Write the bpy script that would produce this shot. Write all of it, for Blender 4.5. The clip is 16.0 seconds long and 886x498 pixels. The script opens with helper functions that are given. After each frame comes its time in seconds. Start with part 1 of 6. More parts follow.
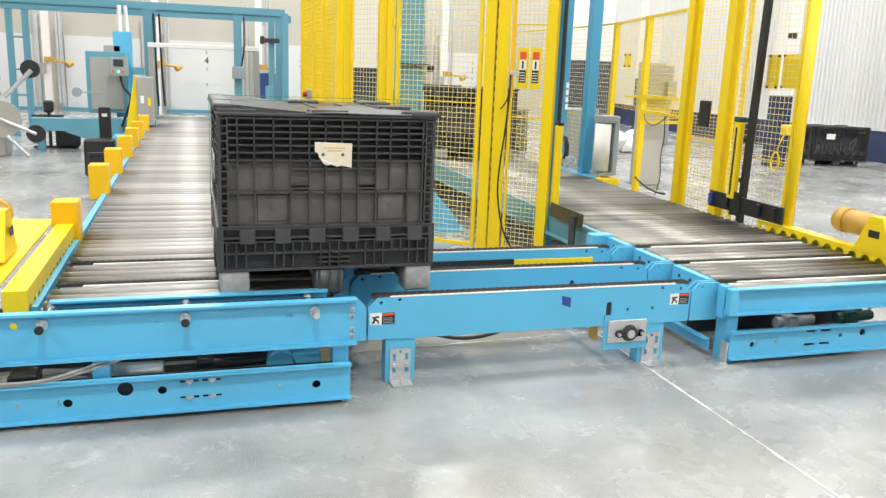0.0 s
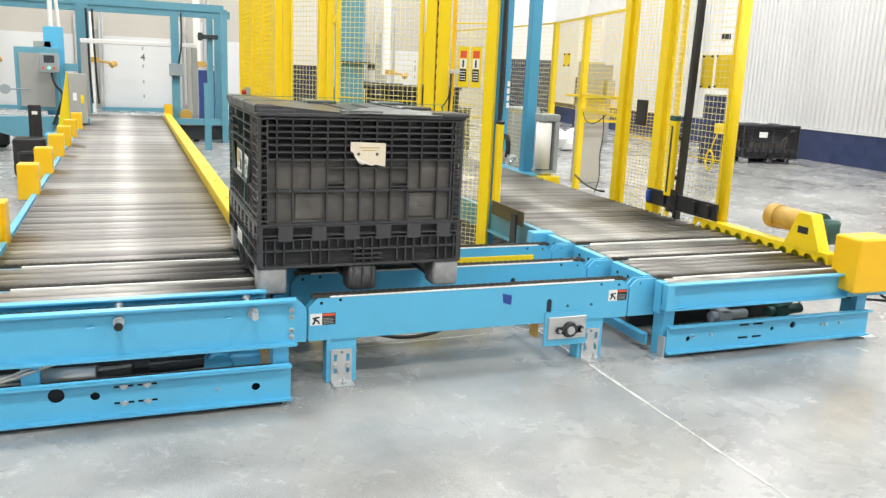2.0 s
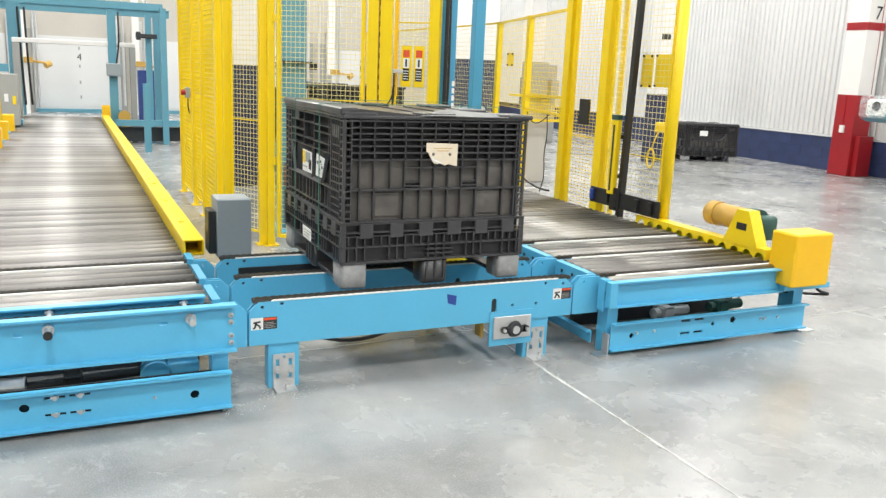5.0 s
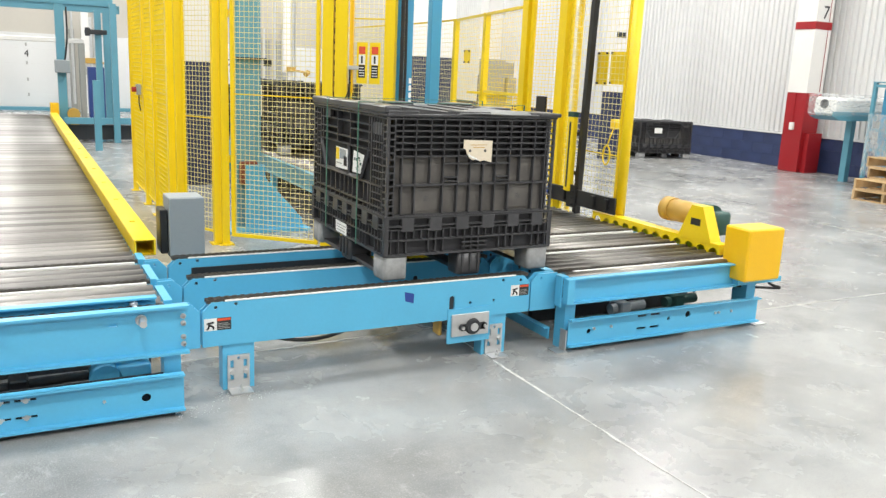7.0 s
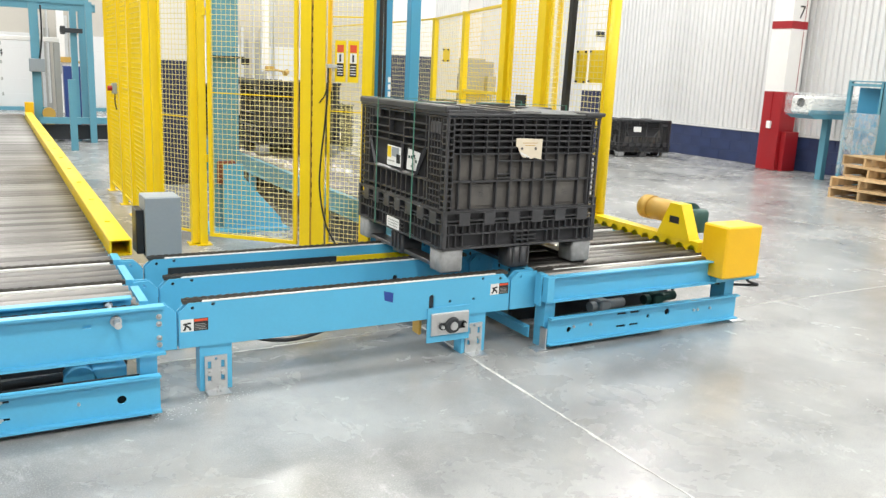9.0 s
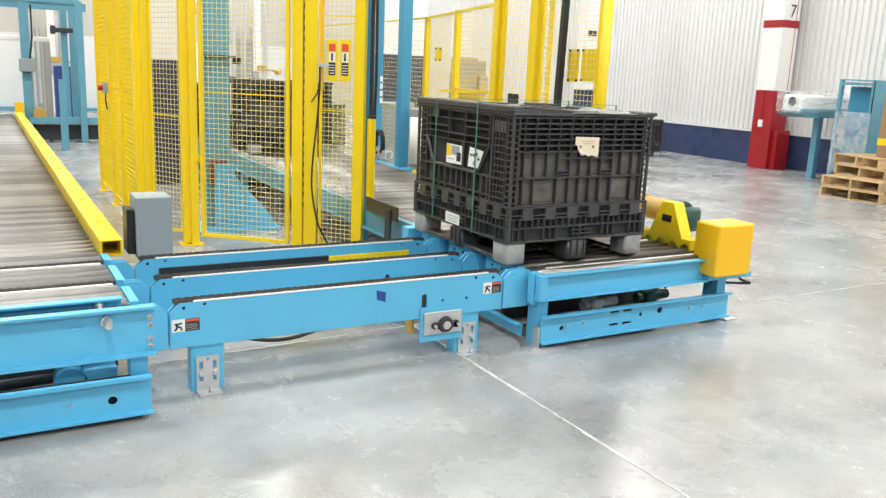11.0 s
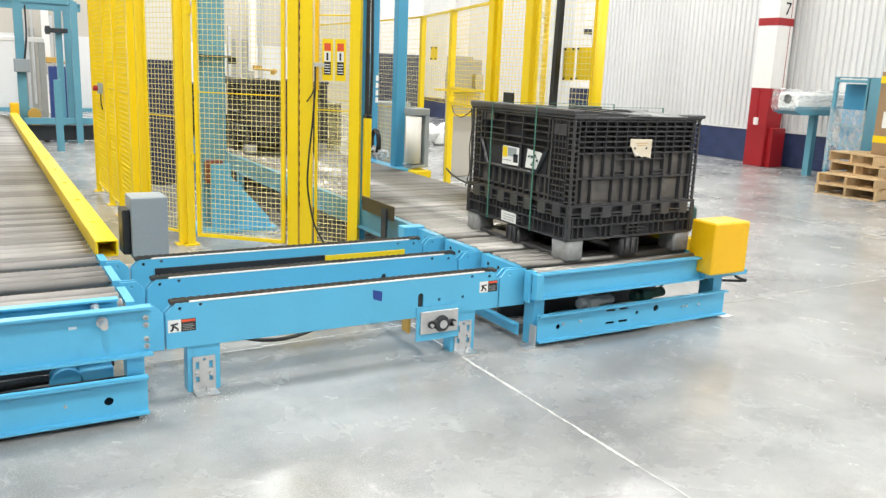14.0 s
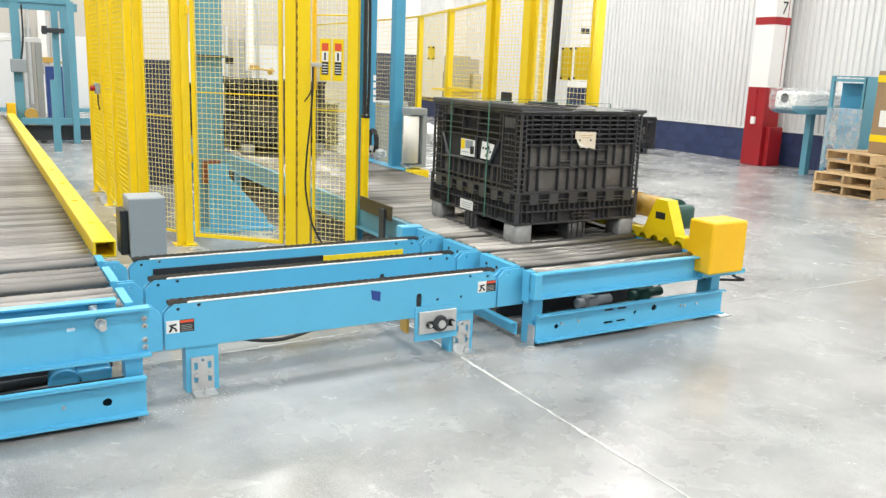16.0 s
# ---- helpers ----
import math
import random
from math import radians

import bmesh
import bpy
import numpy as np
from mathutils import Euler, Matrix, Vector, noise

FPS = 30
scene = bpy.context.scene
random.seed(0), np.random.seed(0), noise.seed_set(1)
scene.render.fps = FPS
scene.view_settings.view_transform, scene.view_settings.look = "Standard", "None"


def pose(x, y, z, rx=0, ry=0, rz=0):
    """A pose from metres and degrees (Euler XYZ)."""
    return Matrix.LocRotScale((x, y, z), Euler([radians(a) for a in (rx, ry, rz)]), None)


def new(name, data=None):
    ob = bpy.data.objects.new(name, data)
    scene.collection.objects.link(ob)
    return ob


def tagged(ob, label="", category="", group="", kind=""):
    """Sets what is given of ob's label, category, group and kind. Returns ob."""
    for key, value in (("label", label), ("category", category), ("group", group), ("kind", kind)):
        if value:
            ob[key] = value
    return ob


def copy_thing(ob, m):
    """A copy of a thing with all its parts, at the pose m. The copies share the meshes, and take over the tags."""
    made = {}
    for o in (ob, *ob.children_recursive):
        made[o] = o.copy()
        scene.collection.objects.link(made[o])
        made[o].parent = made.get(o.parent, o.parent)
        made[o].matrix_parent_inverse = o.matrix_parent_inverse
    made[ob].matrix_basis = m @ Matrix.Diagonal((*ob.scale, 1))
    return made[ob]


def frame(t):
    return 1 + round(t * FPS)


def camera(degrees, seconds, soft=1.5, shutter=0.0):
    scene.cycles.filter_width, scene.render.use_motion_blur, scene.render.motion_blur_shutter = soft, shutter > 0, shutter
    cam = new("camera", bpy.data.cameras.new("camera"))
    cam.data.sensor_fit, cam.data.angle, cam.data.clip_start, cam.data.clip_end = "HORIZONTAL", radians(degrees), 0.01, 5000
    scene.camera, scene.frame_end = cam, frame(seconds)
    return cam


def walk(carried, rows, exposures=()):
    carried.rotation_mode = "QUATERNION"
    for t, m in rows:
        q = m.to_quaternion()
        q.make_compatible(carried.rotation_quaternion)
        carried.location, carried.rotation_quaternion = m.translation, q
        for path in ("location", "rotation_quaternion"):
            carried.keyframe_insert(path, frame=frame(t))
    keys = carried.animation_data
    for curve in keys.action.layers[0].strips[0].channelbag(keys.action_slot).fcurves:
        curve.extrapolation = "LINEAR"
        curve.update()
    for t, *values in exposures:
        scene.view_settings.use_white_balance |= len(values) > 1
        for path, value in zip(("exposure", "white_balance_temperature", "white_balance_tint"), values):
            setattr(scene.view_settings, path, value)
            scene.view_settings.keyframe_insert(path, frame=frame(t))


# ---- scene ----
cam = camera(57.17, 16.0, soft=1.4)
PATH = [
    (0, -0.0997, -0.0406, 1.7390, -16.914, -12.509, -2.150),
    (0.5, -0.0963, -0.0426, 1.7411, -17.941, -12.503, -2.267),
    (1, -0.0897, -0.0425, 1.7400, -18.917, -12.474, -2.375),
    (1.5, -0.0839, -0.0435, 1.7448, -19.891, -12.514, -2.389),
    (2, -0.0752, -0.0412, 1.7434, -20.823, -12.485, -2.455),
    (2.5, -0.0695, -0.0411, 1.7431, -21.601, -12.448, -2.566),
    (3, -0.0665, -0.0404, 1.7474, -22.314, -12.439, -2.561),
    (3.5, -0.0610, -0.0343, 1.7442, -22.893, -12.400, -2.552),
    (6, -0.0118, -0.0037, 1.7378, -26.019, -12.326, -2.425),
    (6.5, -0.0086, 0.0024, 1.7360, -26.917, -12.345, -2.495),
    (7, -0.0054, 0.0067, 1.7292, -27.419, -12.326, -2.555),
    (7.5, 0.0080, 0.0181, 1.7275, -27.838, -12.359, -2.549),
    (8, 0.0113, 0.0157, 1.7246, -28.319, -12.326, -2.541),
    (8.5, 0.0116, 0.0170, 1.7225, -28.625, -12.311, -2.543),
    (9, 0.0126, 0.0172, 1.7218, -28.784, -12.306, -2.557),
    (11.5, 0.0214, 0.0261, 1.7154, -29.393, -12.319, -2.437),
    (12, 0.0203, 0.0156, 1.7202, -29.457, -12.327, -2.403),
    (12.5, 0.0204, 0.0149, 1.7231, -29.516, -12.334, -2.389),
    (13, 0.0180, 0.0139, 1.7265, -29.545, -12.365, -2.337),
    (13.5, 0.0231, 0.0209, 1.7233, -29.521, -12.382, -2.312),
    (14, 0.0235, 0.0226, 1.7170, -29.584, -12.370, -2.273),
    (14.5, 0.0191, 0.0195, 1.7197, -29.724, -12.380, -2.270),
    (15, 0.0221, 0.0248, 1.7196, -29.720, -12.402, -2.206),
    (15.5, 0.0195, 0.0250, 1.7212, -29.737, -12.410, -2.201),
    (16, 0.0194, 0.0248, 1.7207, -29.778, -12.406, -2.196)]
walk(cam, [(t, pose(x, y, z, 90 + p, r, w)) for t, x, y, z, w, p, r in PATH])

# world, lamps and exposure
world = bpy.data.worlds.new("world")
scene.world = world
world.use_nodes = True
sky = world.node_tree.nodes.new("ShaderNodeTexSky")
sky.sky_type, sky.sun_disc, sky.sun_elevation, sky.sun_rotation = "NISHITA", False, radians(40), radians(200)
world.node_tree.links.new(sky.outputs[0], world.node_tree.nodes["Background"].inputs[0])
world.node_tree.nodes["Background"].inputs[1].default_value = 0.1
scene.view_settings.exposure = 0.0

CEIL = 8.85
LAMP_X = (-6.903, -0.266, 6.151, 12.567)
LAMP_Y = (-7.699, -0.885, 5.929, 12.744, 19.559, 26.108)
LAMP_POWER = 332.0


def high_bay_lamp(x, y):
    lamp = bpy.data.lights.new("high_bay", "AREA")
    lamp.shape, lamp.size, lamp.size_y = "RECTANGLE", 0.4, 1.2
    lamp.energy, lamp.color = LAMP_POWER, (0.985, 0.985, 0.945)
    new("high_bay_lamp", lamp).matrix_basis = pose(x, y, CEIL - 0.62)


for lx in LAMP_X:
    for ly in LAMP_Y:
        high_bay_lamp(lx, ly)

# ---- materials ----
def material(name, color, rough=0.5, metal=0.0, grain=40.0, vary=0.12, stain=3.0, dirt=0.15, bump=0.1, dist=0.002, coat=0.0, piece=0.0, spec=0.5, stretch=None):
    """A painted, moulded or metal surface: fine grain, broad stains, fine relief; piece varies it from object to object."""
    mat = bpy.data.materials.new(name)
    mat.use_nodes = True
    nt = mat.node_tree
    bsdf = nt.nodes["Principled BSDF"]
    geo = nt.nodes.new("ShaderNodeTexCoord")
    fine, broad = nt.nodes.new("ShaderNodeTexNoise"), nt.nodes.new("ShaderNodeTexNoise")
    fine.inputs["Scale"].default_value, fine.inputs["Detail"].default_value = grain, 4
    broad.inputs["Scale"].default_value, broad.inputs["Detail"].default_value = stain, 5
    source = geo.outputs["Object"]
    if stretch:
        mapping = nt.nodes.new("ShaderNodeMapping")
        mapping.inputs["Scale"].default_value = stretch
        nt.links.new(source, mapping.inputs["Vector"])
        source = mapping.outputs["Vector"]
    for n in (fine, broad):
        nt.links.new(source, n.inputs["Vector"])
    mix = nt.nodes.new("ShaderNodeMix")
    mix.data_type = "RGBA"
    mix.inputs["A"].default_value = (*[c * (1 - vary) for c in color], 1)
    mix.inputs["B"].default_value = (*[min(1, c * (1 + vary)) for c in color], 1)
    nt.links.new(fine.outputs["Fac"], mix.inputs["Factor"])
    ramp = nt.nodes.new("ShaderNodeMapRange")
    ramp.inputs["From Min"].default_value, ramp.inputs["From Max"].default_value = 0.35, 0.75
    ramp.inputs["To Min"].default_value, ramp.inputs["To Max"].default_value = 0.0, dirt
    nt.links.new(broad.outputs["Fac"], ramp.inputs["Value"])
    soil = nt.nodes.new("ShaderNodeMix")
    soil.data_type = "RGBA"
    grey = sum(color) / 3
    soil.inputs["B"].default_value = (*[0.35 * c + 0.2 * grey for c in color], 1)
    nt.links.new(mix.outputs["Result"], soil.inputs["A"])
    nt.links.new(ramp.outputs["Result"], soil.inputs["Factor"])
    last = soil.outputs["Result"]
    if piece:
        info = nt.nodes.new("ShaderNodeObjectInfo")
        hsv = nt.nodes.new("ShaderNodeHueSaturation")
        mr = nt.nodes.new("ShaderNodeMapRange")
        mr.inputs["To Min"].default_value, mr.inputs["To Max"].default_value = 1 - piece, 1 + piece
        nt.links.new(info.outputs["Random"], mr.inputs["Value"])
        nt.links.new(mr.outputs["Result"], hsv.inputs["Value"])
        nt.links.new(last, hsv.inputs["Color"])
        last = hsv.outputs["Color"]
    nt.links.new(last, bsdf.inputs["Base Color"])
    rr = nt.nodes.new("ShaderNodeMapRange")
    rr.inputs["To Min"].default_value, rr.inputs["To Max"].default_value = max(0.02, rough - 0.1), min(1, rough + 0.12)
    nt.links.new(broad.outputs["Fac"], rr.inputs["Value"])
    nt.links.new(rr.outputs["Result"], bsdf.inputs["Roughness"])
    bsdf.inputs["Metallic"].default_value = metal
    bsdf.inputs["Specular IOR Level"].default_value = spec
    bsdf.inputs["Coat Weight"].default_value = coat
    if bump:
        b = nt.nodes.new("ShaderNodeBump")
        b.inputs["Strength"].default_value, b.inputs["Distance"].default_value = bump, dist
        nt.links.new(fine.outputs["Fac"], b.inputs["Height"])
        nt.links.new(b.outputs["Normal"], bsdf.inputs["Normal"])
    return mat


def concrete(name):
    """Polished grey concrete: pale clouds, fine speckle, scuffs."""
    mat = bpy.data.materials.new(name)
    mat.use_nodes = True
    nt = mat.node_tree
    bsdf = nt.nodes["Principled BSDF"]
    geo = nt.nodes.new("ShaderNodeTexCoord")

    def noise_at(scale, detail, rough=0.55, warp=0.0):
        n = nt.nodes.new("ShaderNodeTexNoise")
        n.inputs["Scale"].default_value, n.inputs["Detail"].default_value = scale, detail
        n.inputs["Roughness"].default_value, n.inputs["Distortion"].default_value = rough, warp
        nt.links.new(geo.outputs["Object"], n.inputs["Vector"])
        return n.outputs["Fac"]

    def ranged(value, a, b, c, d):
        n = nt.nodes.new("ShaderNodeMapRange")
        for key, v in zip(("From Min", "From Max", "To Min", "To Max"), (a, b, c, d)):
            n.inputs[key].default_value = v
        nt.links.new(value, n.inputs["Value"])
        return n.outputs["Result"]

    def blend(fac, a, b):
        n = nt.nodes.new("ShaderNodeMix")
        n.data_type = "RGBA"
        for key, v in (("A", a), ("B", b)):
            if isinstance(v, tuple):
                n.inputs[key].default_value = (*v, 1)
            else:
                nt.links.new(v, n.inputs[key])
        nt.links.new(fac, n.inputs["Factor"])
        return n.outputs["Result"]

    clouds = noise_at(0.9, 6, 0.6, 0.15)
    col = blend(ranged(clouds, 0.35, 0.68, 0, 1), (0.198, 0.203, 0.208), (0.445, 0.45, 0.45))
    col = blend(ranged(noise_at(130, 3), 0.52, 0.70, 0, 0.5), col, (0.50, 0.49, 0.465))
    col = blend(ranged(noise_at(210, 3), 0.52, 0.68, 0, 0.6), col, (0.14, 0.142, 0.145))
    col = blend(ranged(noise_at(4.0, 9, 0.78, 0.5), 0.56, 0.72, 0, 0.5), col, (0.60, 0.605, 0.60))
    col = blend(ranged(noise_at(1.9, 9, 0.82, 0.25), 0.53, 0.68, 0, 0.45), col, (0.175, 0.185, 0.20))
    col = blend(ranged(noise_at(0.6, 3), 0.5, 0.7, 0, 0.3), col, (0.40, 0.375, 0.34))
    col = blend(ranged(noise_at(0.33, 3), 0.45, 0.68, 0, 0.6), col, (0.215, 0.215, 0.22))
    nt.links.new(col, bsdf.inputs["Base Color"])
    nt.links.new(ranged(noise_at(2.2, 6, 0.65, 0.4), 0.3, 0.7, 0.15, 0.34), bsdf.inputs["Roughness"])
    bsdf.inputs["Specular IOR Level"].default_value = 0.5
    b = nt.nodes.new("ShaderNodeBump")
    b.inputs["Strength"].default_value, b.inputs["Distance"].default_value = 0.05, 0.004
    nt.links.new(noise_at(14, 4), b.inputs["Height"])
    nt.links.new(b.outputs["Normal"], bsdf.inputs["Normal"])
    return mat


def glowing(name, color, strength):
    mat = bpy.data.materials.new(name)
    mat.use_nodes = True
    bsdf = mat.node_tree.nodes["Principled BSDF"]
    bsdf.inputs["Base Color"].default_value = (*color, 1)
    bsdf.inputs["Emission Color"].default_value = (*color, 1)
    bsdf.inputs["Emission Strength"].default_value = strength
    return mat


def film_wrap(name):
    """Clear stretch wrap: a thin film, part see-through, with crinkles."""
    mat = bpy.data.materials.new(name)
    mat.use_nodes = True
    nt = mat.node_tree
    bsdf = nt.nodes["Principled BSDF"]
    bsdf.inputs["Base Color"].default_value = (0.85, 0.88, 0.9, 1)
    bsdf.inputs["Roughness"].default_value = 0.12
    n = nt.nodes.new("ShaderNodeTexNoise")
    n.inputs["Scale"].default_value, n.inputs["Detail"].default_value, n.inputs["Distortion"].default_value = 6, 4, 1.5
    r = nt.nodes.new("ShaderNodeMapRange")
    r.inputs["From Min"].default_value, r.inputs["From Max"].default_value = 0.35, 0.7
    r.inputs["To Min"].default_value, r.inputs["To Max"].default_value = 0.06, 0.42
    nt.links.new(n.outputs["Fac"], r.inputs["Value"])
    nt.links.new(r.outputs["Result"], bsdf.inputs["Alpha"])
    b = nt.nodes.new("ShaderNodeBump")
    b.inputs["Strength"].default_value, b.inputs["Distance"].default_value = 0.8, 0.02
    nt.links.new(n.outputs["Fac"], b.inputs["Height"])
    nt.links.new(b.outputs["Normal"], bsdf.inputs["Normal"])
    return mat


CONCRETE = concrete("polished_concrete")
BLUE = material("sky_blue_enamel", (0.10, 0.46, 0.73), 0.36, grain=60, vary=0.05, stain=2.5, dirt=0.12, bump=0.06, coat=0.15)
TEAL = material("pale_teal_enamel", (0.115, 0.32, 0.42), 0.4, grain=50, vary=0.06, dirt=0.12, bump=0.05)
COLBLUE = material("column_blue_enamel", (0.06, 0.30, 0.50), 0.38, grain=50, vary=0.06, dirt=0.1, bump=0.05)
YELLOW = material("safety_yellow_enamel", (0.88, 0.63, 0.003), 0.38, grain=60, vary=0.05, stain=2, dirt=0.08, bump=0.05, coat=0.15)
ORANGE = material("guard_yellow_enamel", (0.87, 0.50, 0.004), 0.36, grain=60, vary=0.05, dirt=0.06, bump=0.05, coat=0.15)
OCHRE = material("motor_ochre_paint", (0.55, 0.33, 0.06), 0.45, grain=80, vary=0.1, dirt=0.2)
STEEL = material("roller_steel", (0.37, 0.355, 0.345), 0.56, 1.0, grain=25, vary=0.45, stain=9, dirt=0.8, bump=0.05, piece=0.28, stretch=(0.12, 2.0, 2.0))
# darker roller steel, used on the right bed
DARKER_STEEL = material("darker_roller_steel", (0.25, 0.238, 0.224), 0.42, 1.0, grain=25, vary=0.35, stain=7, dirt=0.75, bump=0.05, piece=0.35, stretch=(0.12, 2.0, 2.0))
ZINC = material("zinc_plate", (0.68, 0.69, 0.70), 0.42, 0.85, grain=30, vary=0.12, dirt=0.2)
CHAIN = material("oily_chain_steel", (0.125, 0.115, 0.105), 0.45, 0.8, grain=90, vary=0.3, dirt=0.4)
WEAR = material("white_wear_strip", (0.86, 0.86, 0.84), 0.4, grain=30, vary=0.05, dirt=0.15)
BLACK = material("black_steel", (0.018, 0.018, 0.02), 0.4, grain=60, vary=0.2, dirt=0.2)
RUBBER = material("black_cable", (0.015, 0.015, 0.016), 0.5, grain=60, vary=0.2)
# dark parts, and the boards that stand for shade under the beds
DARK = material("dark_parts_and_bed_shade", (0.03, 0.034, 0.04), 0.6, grain=50, vary=0.3)
PLASTIC = material("charcoal_moulded_plastic", (0.058, 0.058, 0.063), 0.31, grain=35, vary=0.22, stain=5, dirt=0.45, bump=0.12)
# the charcoal plastic darkened for shade in recesses; also a dark print block
HOLLOW = material("recess_shade_and_print", (0.034, 0.034, 0.038), 0.6, grain=35, vary=0.2, bump=0.08, spec=0.3)
DUSTY = material("dusty_charcoal_plastic", (0.12, 0.111, 0.102), 0.55, grain=14, vary=0.5, stain=8, dirt=0.85, bump=0.1)
FOOT = material("grey_worn_plastic", (0.29, 0.295, 0.30), 0.65, grain=22, vary=0.35, stain=14, dirt=0.75, bump=0.15)
WIRE = material("weathered_yellow_wire", (0.80, 0.70, 0.30), 0.5, grain=60, vary=0.1)
FLAP = material("grey_liner_plastic", (0.16, 0.165, 0.165), 0.5, grain=20, vary=0.15, stain=9, dirt=0.3)
REEL = material("grey_reel", (0.36, 0.355, 0.32), 0.6, grain=20)
PAPER = material("cream_paper_label", (0.75, 0.66, 0.52), 0.75, grain=30, vary=0.08, dirt=0.15)
WHITE = material("white_label", (0.82, 0.82, 0.8), 0.6, grain=40, vary=0.04, dirt=0.08)
PRINT = material("black_print", (0.02, 0.02, 0.022), 0.6, bump=0)
TAPE = material("blue_tape", (0.02, 0.06, 0.30), 0.6, grain=60)
LOCKER = material("navy_locker_enamel", (0.016, 0.045, 0.19), 0.45, grain=40, vary=0.08, dirt=0.15)
RED = material("red_enamel", (0.34, 0.008, 0.014), 0.45, grain=30, vary=0.06, dirt=0.15)
SIGNRED = material("sign_red", (0.75, 0.09, 0.03), 0.5, bump=0)
NAVY = material("navy_wall_paint", (0.020, 0.030, 0.085), 0.5, grain=20, vary=0.15, stain=1.5, dirt=0.3)
BLOCK = material("scuffed_navy_block", (0.028, 0.045, 0.125), 0.5, grain=5, vary=0.5, stain=2.5, dirt=0.3, bump=0.2, piece=0.06)
CLADDING = material("white_wall_cladding", (0.68, 0.68, 0.68), 0.5, grain=12, vary=0.02, stain=0.8, dirt=0.06, bump=0.03)
CREAM = material("cream_wall", (0.51, 0.48, 0.43), 0.6, grain=12, vary=0.03, stain=0.6, dirt=0.08, bump=0.03)
COLUMN_WHITE = material("white_column_paint", (0.82, 0.80, 0.78), 0.5, grain=12, vary=0.03, dirt=0.05)
GREYBOX = material("grey_enclosure_paint", (0.30, 0.335, 0.36), 0.45, grain=50, vary=0.05, dirt=0.12)
GREYCAB = material("grey_cabinet", (0.36, 0.36, 0.34), 0.5, grain=40, vary=0.06, dirt=0.15)
WOOD = material("pale_pallet_wood", (0.52, 0.36, 0.19), 0.75, grain=18, vary=0.3, stain=5, dirt=0.3, bump=0.3, piece=0.25)
GREEN = material("dark_green_gearbox", (0.02, 0.075, 0.065), 0.45, grain=50)
STRAP = material("green_strap", (0.06, 0.20, 0.15), 0.5, bump=0)
JOINT = material("pale_joint_filler", (0.64, 0.64, 0.62), 0.8, grain=30, vary=0.45, stain=12, dirt=0.85)
LAMPFACE = glowing("lamp_diffuser", (1, 0.98, 0.94), 6.0)
GREENLAMP = glowing("green_indicator", (0.15, 1.0, 0.6), 1.5)
FILM = film_wrap("stretch_film")

# ---- building helpers ----
ORIGIN = {}


def thing(name, at, label, category, group="", kind=""):
    ob = new(name)
    ob.empty_display_size = 0.1
    ob.location = at
    ORIGIN[ob] = Vector(at)
    return tagged(ob, label, category, group, kind)


def finish(name, bm, mat, smooth=False):
    me = bpy.data.meshes.new(name)
    bmesh.ops.recalc_face_normals(bm, faces=bm.faces[:])
    bm.to_mesh(me)
    bm.free()
    for m in mat if isinstance(mat, (list, tuple)) else (mat,):
        me.materials.append(m)
    if smooth:
        for p in me.polygons:
            p.use_smooth = len(p.vertices) == 4 or p.area < 1e-4
    return me


def part(name, bm, mat, parent, label="", smooth=False):
    """One mesh under a thing or a part, given in the world's metres."""
    o = ORIGIN[parent]
    bmesh.ops.translate(bm, verts=bm.verts[:], vec=-o)
    ob = new(name, finish(name, bm, mat, smooth))
    ob.parent = parent
    ORIGIN[ob] = o
    return tagged(ob, label)


def share(name, me, parent, at, rz=0.0):
    """A piece on shared mesh data under its thing."""
    ob = new(name, me)
    ob.parent = parent
    ob.matrix_basis = Matrix.Translation(Vector(at) - ORIGIN[parent]) @ pose(0, 0, 0, 0, 0, rz)
    ORIGIN[ob] = ORIGIN[parent]
    return ob


def solo(name, bm, mat, label, category="", group="", kind="", smooth=False):
    """A thing that is one mesh, its origin at the middle of its foot."""
    xs = [[v.co[i] for v in bm.verts] for i in range(3)]
    at = Vector(((min(xs[0]) + max(xs[0])) / 2, (min(xs[1]) + max(xs[1])) / 2, min(xs[2])))
    bmesh.ops.translate(bm, verts=bm.verts[:], vec=-at)
    ob = new(name, finish(name, bm, mat, smooth))
    ob.location = at
    ORIGIN[ob] = at
    return tagged(ob, label, category, group, kind)


def box(bm, x0, x1, y0, y1, z0, z1, bevel=0.0, idx=0):
    x0, x1, y0, y1, z0, z1 = min(x0, x1), max(x0, x1), min(y0, y1), max(y0, y1), min(z0, z1), max(z0, z1)
    m = Matrix.LocRotScale(((x0 + x1) / 2, (y0 + y1) / 2, (z0 + z1) / 2), None, (x1 - x0, y1 - y0, z1 - z0))
    r = bmesh.ops.create_cube(bm, size=1, matrix=m)
    vs = r["verts"]
    faces = {f for v in vs for f in v.link_faces}
    for f in faces:
        f.material_index = idx
    if bevel:
        edges = list({e for v in vs for e in v.link_edges})
        out = bmesh.ops.bevel(bm, geom=edges, offset=bevel, segments=1, affect="EDGES", profile=0.5)
        for f in out["faces"]:
            f.material_index = idx
    return bm


